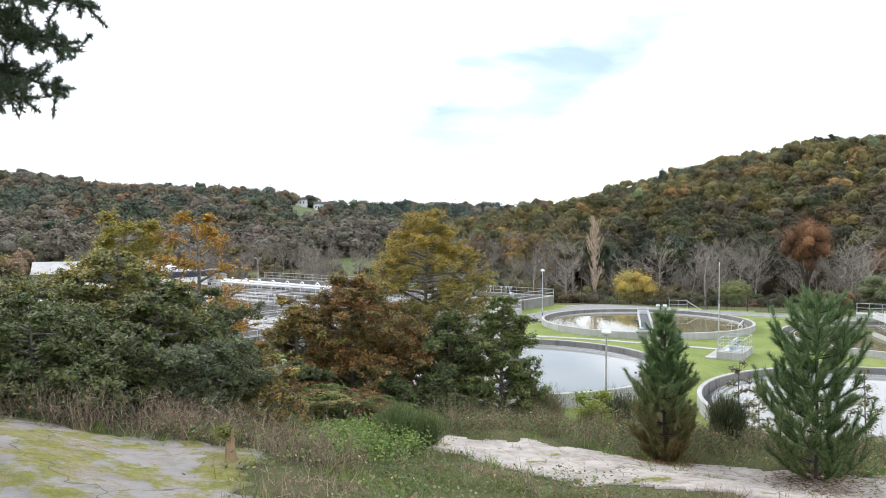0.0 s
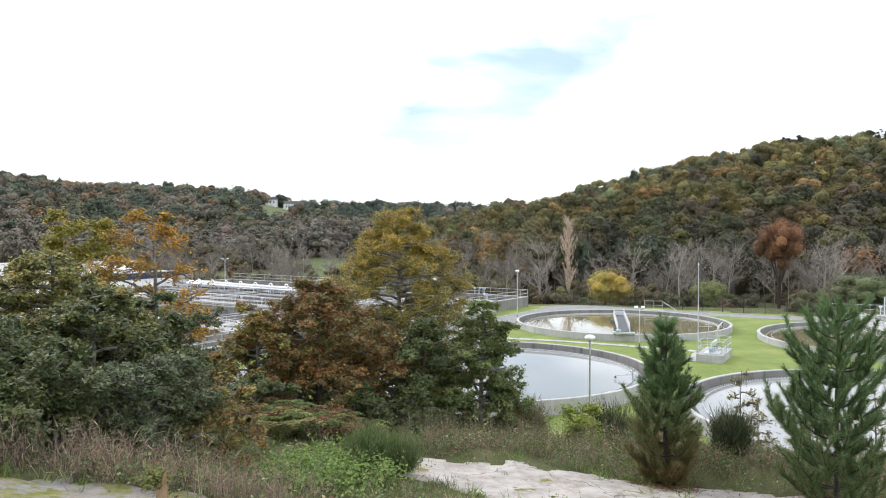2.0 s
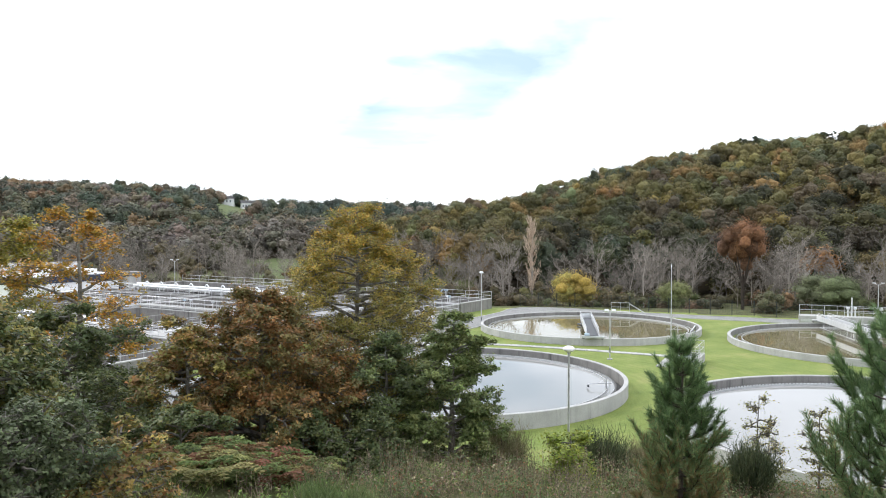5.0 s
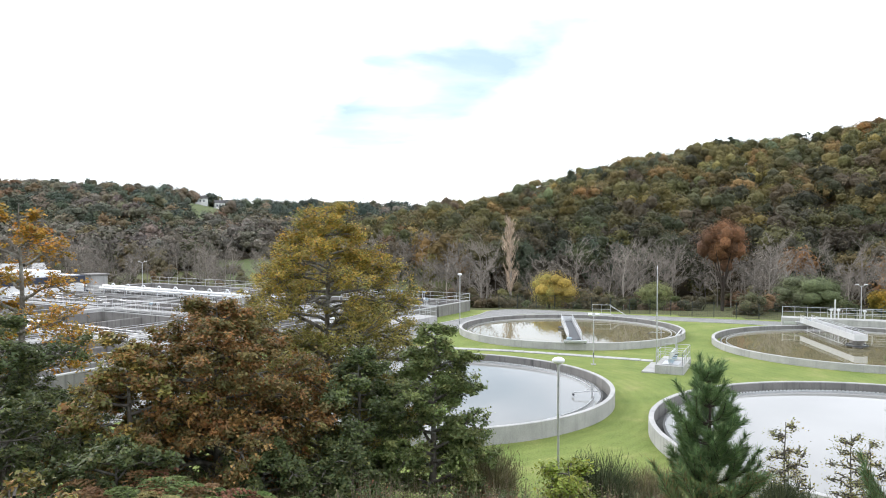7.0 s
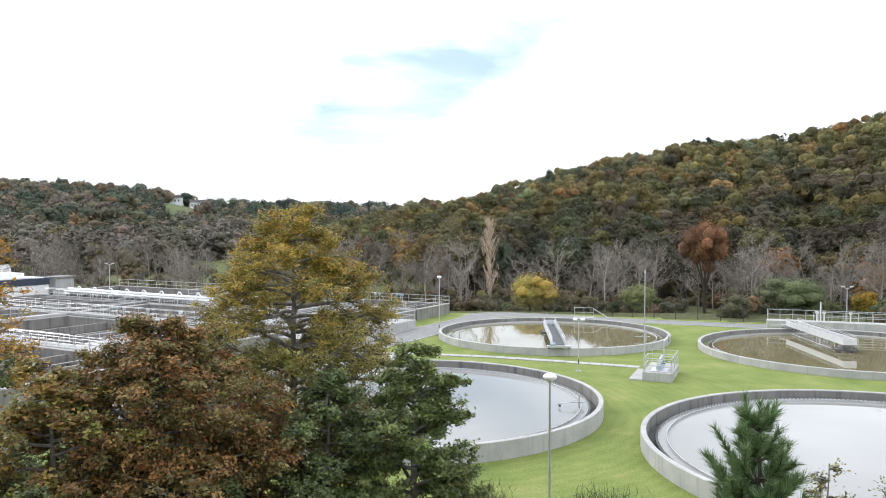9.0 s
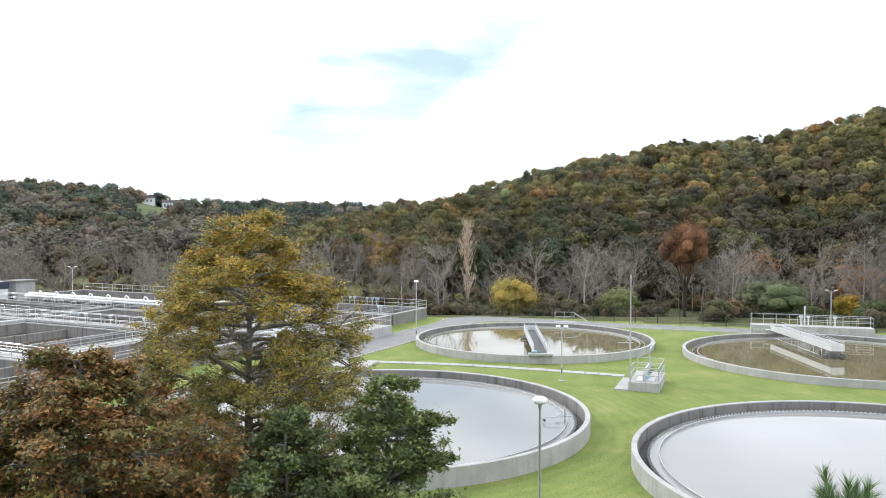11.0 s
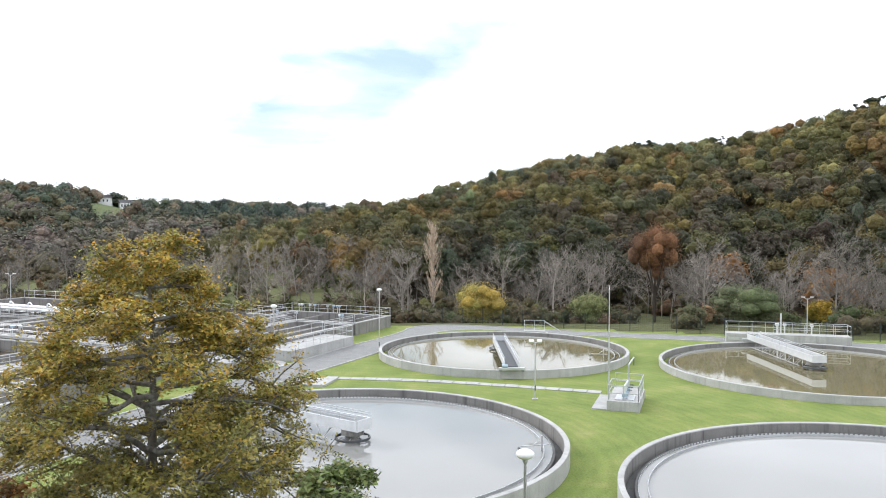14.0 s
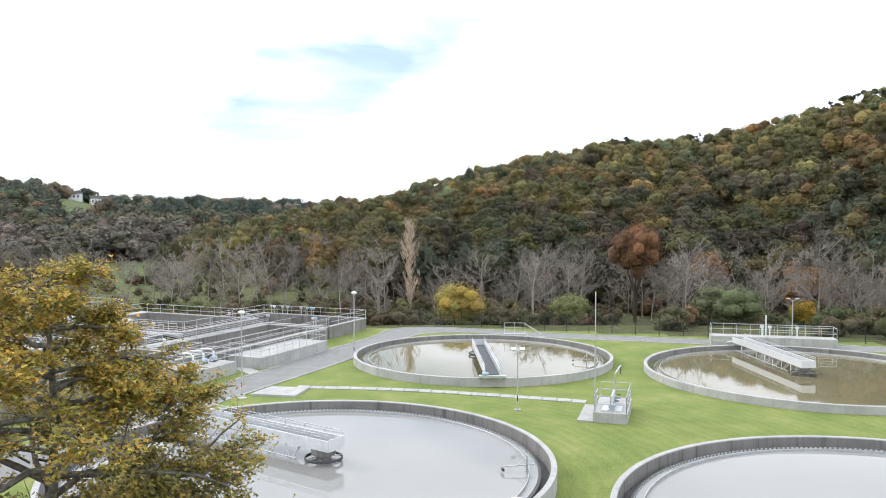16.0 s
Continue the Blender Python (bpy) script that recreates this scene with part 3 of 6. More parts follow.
def scraper_bridge(p0, p1, z, label, girder=0.54, width=1.1, walk_dark=True):
    """Half bridge from the rim (p0) to the pivot (p1)."""
    a, b = Vector((*p0, 0)), Vector((*p1, 0))
    Ln = (b - a).length
    t = thing("scraper_bridge", label, "scraper", (p0[0], p0[1], 0), math.degrees(math.atan2(b.y - a.y, b.x - a.x)), group="scraper bridges")
    h = width / 2
    for s in (-1, 1):
        part("girder", box(0, Ln, s * h - 0.03, s * h + 0.03, z, z + girder, bevel=0.01), M_PIPE, t, "pale steel side plate")
        post_me = bm_mesh("rail_post", rod((0, 0, 0), (0, 0, 0.27), 0.018, 6), M_STEEL)
        for i in range(int(Ln / 1.4) + 1):
            part("rail_post", post_me, None, t).location = (i * 1.4 + 0.05, s * h, z + girder)
        for zz in (0.14, 0.27):
            part("rail", rod((0, s * h, z + girder + zz), (Ln, s * h, z + girder + zz), 0.02, 6), M_STEEL, t)
    part("deck", box(0.05, Ln - 0.05, -h + 0.04, h - 0.04, z + 0.08, z + 0.13), M_STEEL_DK, t, "dark grating walkway")
    part("end_plate", box(Ln, Ln + 0.05, -h, h, z, z + girder + 0.05), M_PIPE, t)
    # pivot in the middle of the tank
    part("pivot_column", rod((Ln - 0.8, 0, -0.6), (Ln - 0.8, 0, z), 0.38, 20), M_CONC_OLD, t, "grey concrete pivot")
    ringm = ring_mesh("pivot_ring", 0.86, 0.94, z - 0.55, z - 0.43, M_STEEL_DK, 40)
    pr = part("pivot_ring", ringm, None, t, "dark steel ring")
    pr.location = (Ln - 0.8, 0, 0)
    cap = part("pivot_bearing", rod((0, 0, z - 0.3), (0, 0, z - 0.02), 0.6, 24), M_CONC_OLD, t)
    cap.location = (Ln - 0.8, 0, 0)
    for k in range(6):
        c, s = math.cos(k * math.pi / 3), math.sin(k * math.pi / 3)
        part("ring_spoke", rod((Ln - 0.8 + 0.35 * c, 0.35 * s, z - 0.45), (Ln - 0.8 + 0.88 * c, 0.88 * s, z - 0.5), 0.025, 6), M_STEEL, t)
    # hanging scraper struts
    x = 1.6
    while x < Ln - 2.2:
        bm = bmesh.new()
        add_rod(bm, (x, -h * 0.6, z), (x + 0.65, -h * 1.2, z - 0.72), 0.022, 6)
        add_rod(bm, (x + 1.2, -h * 0.6, z), (x + 0.65, -h * 1.2, z - 0.72), 0.022, 6)
        add_rod(bm, (x + 0.65, -h * 1.2, z - 0.95), (x + 0.65, h * 0.4, z), 0.022, 6)
        part("scraper_strut", bm, M_STEEL, t)
        x += 1.55
    part("scraper_beam", rod((0.9, -h * 1.2, z - 0.6), (Ln - 2.0, -h * 1.2, z - 0.6), 0.03, 6), M_STEEL, t)
    # carriage on the rim
    part("end_carriage", box(-0.28, 0.12, -1.0, 1.0, z - 0.12, z + 0.08, bevel=0.02), M_STEEL, t, "steel carriage beam")
    for s in (-0.85, 0.85):
        wheel = part("wheel", rod((-0.1 - 0.06, s, z - 0.1), (-0.1 + 0.06, s, z - 0.1), 0.12, 16), M_STEEL_DK, t)
        part("hub", rod((-0.1 - 0.09, s, z - 0.1), (-0.1 + 0.09, s, z - 0.1), 0.045, 10), M_STEEL, wheel)
    part("drive_motor", rod((-0.1, 0.3, z + 0.2), (-0.1, 0.75, z + 0.2), 0.12, 14), M_GREYBLUE, t)
    return t


scraper_bridge((-15.4, 43.8), (-5.15, 36.7), 1.1, "pale steel scraper bridge over grey water")
scraper_bridge((3.65, 55.9), (3.25, 69.6), 0.88, "pale steel scraper bridge over olive water")
scraper_bridge((28.05, 72.5), (28.5, 59.4), 0.84, "pale steel scraper bridge over olive water")
scraper_bridge((31.0, 31.0), (18.9, 28.0), 1.05, "pale steel scraper bridge over grey water")


def weir_arm(x, y, z, ang, label):
    t = thing("skimmer_arm", label, "skimmer", (x, y, z), ang)
    part("mast", rod((0, 0, -0.6), (0, 0, 0.75), 0.05, 8), M_STEEL, t)
    part("arm", rod((-1.1, 0, 0.25), (0.35, 0, 0.3), 0.03, 6), M_STEEL, t)
    part("float", rod((-1.15, -0.12, 0.12), (-1.15, 0.12, 0.12), 0.07, 8), M_STEEL_DK, t)
    part("brace", rod((-0.5, 0, 0.27), (0, 0, 0.62), 0.02, 6), M_STEEL, t)


weir_arm(3.95, 35.6, 0.45, 8, "small steel skimmer arm on the tank edge")
weir_arm(12.2, 64.6, 0.3, -20, "small steel skimmer arm on the tank edge")


# ---------- lamps and poles ----------
def lamp_post(x, y, h, kind, label):
    t = thing("street_lamp", label, "lamp post", (x, y, land1(x, y)), group="lamp posts")
    part("base_plate", box(-0.2, 0.2, -0.2, 0.2, -0.05, 0.06, bevel=0.01), M_CONC, t)
    pole = part("pole", rod((0, 0, 0), (0, 0, h - 0.12), 0.055, 10, 0.04), M_STEEL, t)
    part("service_hatch", box(-0.035, 0.035, -0.068, -0.045, 0.6, 0.95), M_STEEL_DK, pole)
    if kind == "globe":
        bm = bmesh.new()
        bmesh.ops.create_uvsphere(bm, u_segments=20, v_segments=10, radius=0.24)
        bmesh.ops.scale(bm, vec=(1, 1, 0.55), verts=bm.verts)
        bmesh.ops.translate(bm, vec=(0, 0, h), verts=bm.verts)
        part("lamp_head", bm, M_WHITE, t, "white rounded lamp head", True)
        part("collar", rod((0, 0, h - 0.22), (0, 0, h - 0.08), 0.07, 10), M_STEEL, pole)
    elif kind == "flood":
        part("cross_arm", rod((-0.35, 0, h - 0.1), (0.35, 0, h - 0.1), 0.03, 6), M_STEEL, t)
        for s in (-0.28, 0.28):
            part("floodlight", box(-0.16, 0.16, -0.12, 0.12, -0.07, 0.12, Matrix.Translation((s, -0.05, h)) @ Euler((radians(-25), 0, 0)).to_matrix().to_4x4(), 0.02), M_PIPE, t, "grey floodlight")
    elif kind == "twin":
        for s in (-1, 1):
            part("arm", rod((0, 0, h - 0.25), (s * 0.42, 0, h), 0.025, 6), M_STEEL, t)
            part("lamp_head", box(s * 0.28, s * 0.62, -0.09, 0.09, h - 0.02, h + 0.06, bevel=0.02), M_PIPE, t)


lamp_post(1.64, 16.7, 5.85, "globe", "grey steel lamp post with white rounded head")
lamp_post(4.84, 49.2, 3.95, "flood", "short grey post with small floodlights")
lamp_post(-7.95, 68.6, 5.85, "globe", "grey steel lamp post with white rounded head beside road")
lamp_post(-14.0, 53.2, 5.85, "globe", "grey steel lamp post with white rounded head beside road")
lamp_post(-53.5, 86.0, 6.2, "twin", "tall grey lamp post with twin heads")
lamp_post(35.0, 76.5, 4.6, "twin", "slim grey post with twin lamp heads")
mast = thing("lightning_mast", "tall thin grey steel mast on the lawn", "mast", (9.32, 46.6, 0))
part("lower_tube", rod((0, 0, 0), (0, 0, 4.5), 0.05, 8), M_STEEL, mast)
part("upper_tube", rod((0, 0, 4.5), (0, 0, 7.7), 0.032, 8), M_STEEL, mast)
part("tip", rod((0, 0, 7.7), (0, 0, 7.95), 0.045, 8, 0.01), M_PIPE, mast)


# ---------- valve platform on the lawn ----------
def valve_platform():
    t = thing("valve_platform", "concrete valve chamber with steel railings and pipes", "valve chamber", (11.08, 45.6, 0), 163.6)
    # local x runs along the front, y away to the back
    t.matrix_basis = pose(11.08, 45.6, 0, 0, 0, 73.0)
    part("chamber", box(0, 4.5, 0, 2.05, -0.2, 0.62, bevel=0.02), M_CONC, t, "pale concrete chamber block")
    part("apron", box(-0.1, 4.2, 2.05, 3.0, -0.05, 0.1, bevel=0.02), M_CONC, t, "sloping concrete apron")
    part("hatch", box(0.4, 2.0, 0.4, 1.6, 0.62, 0.68, bevel=0.01), M_STEEL, t)
    railing(t, [(2.2, 0.1, 0.62), (2.2, 1.97, 0.62)], 1.0, 0.9)
    c = [(0.08, 0.08, 0.62), (0.08, 1.97, 0.62), (2.2, 1.97, 0.62)]
    railing(t, c, 1.0, 0.95)
    railing(t, [(0.08, 0.08, 0.62), (4.4, 0.08, 0.62), (4.4, 1.97, 0.62)], 1.0, 1.1)
    for x in (0.8, 1.7, 2.6):
        part("riser_pipe", rod((x, 1.0, 0.62), (x, 1.0, 1.45), 0.06, 12), M_PIPE, t, "shiny steel riser pipe")
        part("valve_body", box(x - 0.14, x + 0.14, 0.82, 1.18, 0.75, 1.02, bevel=0.04), M_GREYBLUE, t, "pale blue valve")
        wh = part("handwheel", ring_mesh("handwheel", 0.13, 0.16, 0, 0.03, M_STEEL_DK, 20, bevel=0.005), None, t)
        wh.location = (x, 0.7, 1.2)
    part("header_pipe", rod((0.7, 1.0, 1.45), (2.8, 1.0, 1.45), 0.065, 12), M_PIPE, t)
    bm = bmesh.new()
    add_rod(bm, (3.4, 1.0, 0.62), (3.4, 1.0, 2.4), 0.05, 8)
    add_rod(bm, (3.4, 1.0, 2.4), (3.9, 0.7, 2.85), 0.05, 8)
    part("hoist_arm", bm, M_STEEL, t)
    part("hoist_hook", rod((3.9, 0.7, 2.3), (3.9, 0.7, 2.85), 0.03, 6), M_STEEL_DK, t)


valve_platform()


# ---------- platforms at the tank rims ----------
def rim_platform(x, y, w, d, h, ang, label, stairs=True):
    t = thing("rim_platform", label, "platform", (x, y, 0), ang)
    part("plinth", box(0, w, 0, d, -0.2, h, bevel=0.02), M_CONC, t)
    railing(t, [(0.08, 0.08, h), (0.08, d - 0.08, h), (w - 0.08, d - 0.08, h)], 1.05, 1.3)
    if stairs:
        for i in range(3):
            part("step", box(w + 0.26 * i, w + 0.26 * (i + 1), 0.1, d - 0.1, -0.1, h - (i + 1) * h / 4, bevel=0.01), M_CONC, t)
        for yy in (0.1, d - 0.1):
            part("stair_rail", rod((w - 0.08, yy, h + 1.0), (w + 1.6, yy, 0.6), 0.024, 6), M_STEEL, t)
    return t


rim_platform(6.35, 79.2, 2.3, 1.1, 0.62, -3, "small concrete platform with steel railings on tank edge")
pd = rim_platform(26.7, 76.1, 11.6, 1.8, 0.95, -14.5, "long concrete platform with steel railings behind the tank", False)
railing(pd, [(11.5, 0.1, 0.95), (11.5, 1.7, 0.95)], 1.05, 1.3)
railing(pd, [(4.5, 0.1, 0.95), (11.5, 0.1, 0.95)], 1.05, 1.4)
for x in (4.9, 5.6, 8.1):
    part("actuator", rod((x, 0.9, 0.95), (x, 0.9, 1.75), 0.07, 10), M_PIPE, pd, "upright steel actuator")
    part("actuator_head", box(x - 0.16, x + 0.16, 0.75, 1.05, 1.75, 2.0, bevel=0.04), M_PIPE, pd)
part("vent_pipe", rod((5.3, 1.3, 0.95), (5.3, 1.3, 3.0), 0.07, 10), M_PIPE, pd)
part("ladder_plate", box(0.2, 4.0, -0.02, 0.0, 0.3, 0.6), M_STEEL, pd)


# ---------- rectangular basins beside the road ----------
UX, UY = 0.385, 0.923  # along the road, away from the camera


def sw(s, w, z=0.0):
    """Basin plan: s metres towards the viewer, w metres to the left of the road wall."""
    return (-8.7 - UX * s - UY * w, 87.0 - UY * s + UX * w, z)


BASE_M = Matrix(((-UX, -UY, 0, -8.7), (-UY, UX, 0, 87.0), (0, 0, 1, 0), (0, 0, 0, 1)))


def basin_thing(name, label, category, group=""):
    ob = thing(name, label, category, group=group)
    ob.matrix_basis = BASE_M
    return ob


def wbox(s0, s1, w0, w1, z0, z1, bevel=0.0):
    return box(s0, s1, w0, w1, z0, z1, None, bevel)


def basin(s0, s1, w0, w1, top, water, label, cross=0, wmat=None, rails=("n", "s")):
    """An open rectangular basin with walls, inner partitions, water and railings."""
    t = basin_thing("basin", label, "basin", "rectangular basins")
    th = 0.35
    part("basin_wall", wbox(s0, s1, w0, w0 + th, -0.3, top, 0.02), M_CONC_OLD, t)
    part("basin_wall", wbox(s0, s1, w1 - th, w1, -0.3, top, 0.02), M_CONC_OLD, t)
    part("basin_wall", wbox(s0, s0 + th, w0 + th, w1 - th, -0.3, top - 0.003, 0.02), M_CONC_OLD, t)
    part("basin_wall", wbox(s1 - th, s1, w0 + th, w1 - th, -0.3, top - 0.003, 0.02), M_CONC_OLD, t)
    # added caps in paler concrete: the lit wall tops put into colour
    for a, b2, c2, d2 in ((s0, s1, w0, w0 + th), (s0, s1, w1 - th, w1), (s0, s0 + th, w0 + th, w1 - th), (s1 - th, s1, w0 + th, w1 - th)):
        part("lit_top", wbox(a - 0.03, b2 + 0.03, c2 - 0.03, d2 + 0.03, top + 0.004, top + 0.09, 0.012), M_CONC, t, "paler wall cap, lit look put into its colour")
    for i in range(cross):
        c = w0 + (w1 - w0) * (i + 1) / (cross + 1)
        part("partition", wbox(s0 + th, s1 - th, c - 0.15, c + 0.15, -0.3, top - 0.25, 0.015), M_CONC_OLD, t)
    part("water_sheet", wbox(s0 + th, s1 - th, w0 + th, w1 - th, water - 0.3, water), wmat or M_WATER_D, t, "murky basin water")
    if "n" in rails:
        railing(t, [(s0 + 0.1, w0, top), (s0 + 0.1, w1, top)], 1.0, 2.0)
    if "s" in rails:
        railing(t, [(s1 - 0.1, w0, top), (s1 - 0.1, w1, top)], 1.0, 2.0)
    if "e" in rails:
        railing(t, [(s0, w0 + 0.1, top), (s1, w0 + 0.1, top)], 1.0, 2.0)
    if "w" in rails:
        railing(t, [(s0, w1 - 0.1, top), (s1, w1 - 0.1, top)], 1.0, 2.0)
    return t


basin(0.0, 8.0, 0.0, 14.0, 1.25, 0.3, "grey concrete inlet basin with steel railings", 2, rails=("n", "e", "w"))
basin(8.4, 26.0, 0.0, 7.5, 1.2, 0.25, "row of stained concrete basins with railings", 3, rails=("e", "w"))
basin(8.4, 20.0, 8.6, 24.0, 1.75, 0.75, "open concrete basin with brown water", 0, rails=("n", "e", "s"))
basin(26.4, 45.0, 1.0, 9.0, 1.2, 0.2, "stained concrete basins beside the lawn", 2, rails=("e", "w", "n"))
basin(21.0, 31.0, 10.0, 30.0, 1.6, 0.6, "wide concrete basin with brown water", 1, rails=("n", "s", "e"))
basin(32.0, 46.0, 10.0, 30.0, 1.3, 0.3, "wide concrete basin with railings", 2, rails=("n", "s"))
basin(11.0, 19.5, 25.0, 48.0, 2.5, 1.3, "raised concrete basin with tall walls", 0, rails=("n", "e"))
basin(20.5, 31.0, 31.0, 52.0, 1.8, 0.6, "wide concrete basin with brown water", 1, rails=("n", "s"))
basin(32.0, 48.0, 31.0, 52.0, 1.5, 0.4, "wide concrete basin with railings", 1, rails=("n", "s"))

basin(46.6, 62.0, -1.0, 14.0, 1.2, 0.2, "stained concrete basins beside the lawn", 2, rails=("n", "e", "w"))
basin(46.6, 62.0, 15.0, 32.0, 1.3, 0.3, "wide concrete basin with railings", 2, rails=("n", "s"))
basin(49.0, 62.0, 33.0, 52.0, 1.4, 0.4, "wide concrete basin with railings", 1, rails=("n", "s"))

for s0, s1, w0, w1, top in ((8.4, 26.0, 7.55, 8.55, 1.32), (26.4, 46.0, 9.05, 9.95, 1.35), (20.05, 20.95, 8.6, 52.0, 1.72), (31.05, 31.95, 10.0, 52.0, 1.66), (45.05, 46.55, 1.0, 52.0, 1.36), (21.0, 62.0, 30.05, 30.95, 1.62), (8.4, 20.0, 24.05, 24.95, 1.85), (46.6, 62.0, 14.05, 14.95, 1.36)):
    t = basin_thing("walkway", "narrow concrete walkway with railing between basins", "walkway", "basin walkways")
    part("walkway_slab", wbox(s0, s1, w0, w1, top - 0.22, top, 0.015), M_CONC, t)
    long_s = s1 - s0 > w1 - w0
    c = (w0 + w1) / 2 if long_s else (s0 + s1) / 2
    n = max(2, int(max(s1 - s0, w1 - w0) / 6))
    for k in range(n + 1):
        f = k / n
        if long_s:
            part("pier", wbox(s0 + (s1 - s0) * f - 0.2, s0 + (s1 - s0) * f + 0.2, c - 0.3, c + 0.3, -0.2, top - 0.23), M_CONC_OLD, t)
        else:
            part("pier", wbox(c - 0.3, c + 0.3, w0 + (w1 - w0) * f - 0.2, w0 + (w1 - w0) * f + 0.2, -0.2, top - 0.23), M_CONC_OLD, t)
    if long_s:
        railing(t, [(s0, w0 + 0.06, top), (s1, w0 + 0.06, top)], 1.0, 2.2)
    else:
        railing(t, [(s1 - 0.06, w0, top), (s1 - 0.06, w1, top)], 1.0, 2.2)

# solid blocks towards the road
for s0, s1, w0, w1, top, lab in ((14.2, 24.6, -3.5, -0.05, 0.95, "concrete block with railings beside the road"), (26.6, 31.5, -2.6, 0.9, 0.95, "low concrete platform with blue pumps")):
    t = basin_thing("basin_annex", lab, "platform")
    part("block", wbox(s0, s1, w0, w1, -0.2, top, 0.02), M_CONC, t)
    railing(t, [(s0 + 0.1, w1 - 0.1, top), (s0 + 0.1, w0 + 0.1, top), (s1 - 0.1, w0 + 0.1, top), (s1 - 0.1, w1 - 0.1, top)], 1.05, 1.1)


gear = random.Random(7)
for k in range(26):
    s0, w0 = gear.choice(((0.2, 0), (8.2, 0), (20.5, 10), (31.5, 12), (26.2, 1))) 
    w = w0 + gear.uniform(0.5, 13.5)
    z = 1.32 if s0 in (0.2, 8.2) else 1.7
    if s0 == 26.2:
        w, z = w0 + gear.uniform(0.5, 7), 1.3
    a = basin_thing("gate_actuator", "upright grey gate actuator with motor head", "actuator", "gate actuators on the basins")
    a.matrix_basis = BASE_M @ pose(s0, w, z - 0.06, 0, 0, gear.uniform(0, 360))
    part("column", rod((0, 0, 0), (0, 0, 0.75), 0.05, 8), M_STEEL, a)
    head = part("motor_head", box(-0.17, 0.17, -0.12, 0.12, 0.75, 1.0, bevel=0.03), gear.choice((M_PIPE, M_GREYBLUE, M_STEEL)), a)
    part("handwheel_rim", rod((0.17, 0, 0.88), (0.24, 0, 0.88), 0.11, 12), M_STEEL_DK, head)


def pump(s, w, z):
    t = basin_thing("pump", "pale blue pump with bent steel pipe", "pump", "pumps on the low platform")
    t.matrix_basis = BASE_M @ pose(s, w, z)
    part("pump_body", rod((-0.3, 0, 0.25), (0.3, 0, 0.25), 0.2, 14), M_GREYBLUE, t)
    part("pump_foot", box(-0.3, 0.3, -0.2, 0.2, 0, 0.1), M_STEEL_DK, t)
    V, F = tube_arrays([(0, 0, 0.4), (0, 0, 0.8), (0.1, 0.1, 0.98), (0.3, 0.3, 1.05), (0.7, 0.7, 1.05)], [0.09] * 5, 10)
    part("outlet_pipe", raw_mesh("outlet_pipe", V, [F], M_PIPE, smooth=True), None, t)


for s in (27.4, 28.6, 29.8):
    pump(s, -0.9, 0.95)


def pipe_run(pts, r, label):
    t = thing("pipe_run", label, "pipe")
    V, F = tube_arrays(pts, [r] * len(pts), 10)
    part("pipe", raw_mesh("pipe", V, [F], M_PIPE, smooth=True), None, t)
    return t


run = pipe_run([sw(19.8, 15, 2.55), sw(19.8, 47, 2.75)], 0.2, "long pale steel air pipe on supports")
pipe_run([sw(20.4, 15, 2.35), sw(20.4, 47, 2.5)], 0.14, "long pale steel air pipe on supports")
for i in range(10):
    w = 16.5 + i * 3.1
    x, y, z = sw(19.8, w, 2.5)
    part("pipe_support", box(x - 0.08, x + 0.08, y - 0.08, y + 0.08, 0.5, z - 0.1), M_CONC, run)
    pts = [sw(19.8 + 0.15 * math.sin(k * math.pi / 8), w + 0.4 * (1 - math.cos(k * math.pi / 8)), 2.6 + 0.55 * math.sin(k * math.pi / 7)) for k in range(8)] + [sw(19.8, w + 0.85, 1.6)]
    V, F = tube_arrays(pts, [0.085] * len(pts), 8)
    part("down_pipe", raw_mesh("down_pipe", V, [F], M_PIPE, smooth=True), None, run, "curved white down pipe")

# service building at the far end of the basins
bld = basin_thing("service_building", "low white building with dark blue roof band", "building")
part("wall", wbox(19.0, 34.0, 52.5, 66.0, -0.2, 3.1), M_WHITE, bld)
part("roof_band", wbox(18.9, 34.1, 52.4, 66.1, 3.1, 4.0, 0.02), M_NAVY, bld, "dark blue roof band")
part("roof", wbox(19.4, 33.6, 52.9, 65.6, 4.0, 4.12), M_PIPE, bld)
part("roof_unit", wbox(21.5, 27, 54, 62, 4.12, 4.75, 0.03), M_WHITE, bld)
hut = basin_thing("equipment_hut", "small grey concrete hut beside the white building", "hut")
part("hut_wall", wbox(15.5, 18.2, 52.0, 54.5, -0.2, 3.9, 0.02), M_CONC, hut)
part("hut_roof", wbox(15.3, 18.4, 51.8, 54.7, 3.9, 4.1, 0.02), M_CONC_OLD, hut)
hut_door = part("hut_door", wbox(18.2, 18.24, 52.7, 53.7, 0, 2.1), M_NAVY, hut)
part("door_handle", wbox(18.24, 18.3, 53.5, 53.6, 1.0, 1.05), M_STEEL, hut_door)
shed = thing("industrial_shed", "long shed with pale metal roof beyond the trees", "shed", (-104, 96, -2.6), 40)
part("shed_wall", box(0, 24, 0, 14, -0.5, 5.0), M_CONC_OLD, shed)
bm = bmesh.new()
vs = [bm.verts.new(v) for v in ((-0.4, -0.5, 5.0), (24.4, -0.5, 5.0), (24.4, 7, 7.0), (-0.4, 7, 7.0), (-0.4, 14.5, 5.0), (24.4, 14.5, 5.0))]
for q in ((0, 1, 2, 3), (3, 2, 5, 4), (0, 3, 4), (1, 5, 2), (0, 4, 5, 1)):
    bm.faces.new([vs[i] for i in q])
part("shed_roof", bm, M_CONC, shed, "pale metal roof")


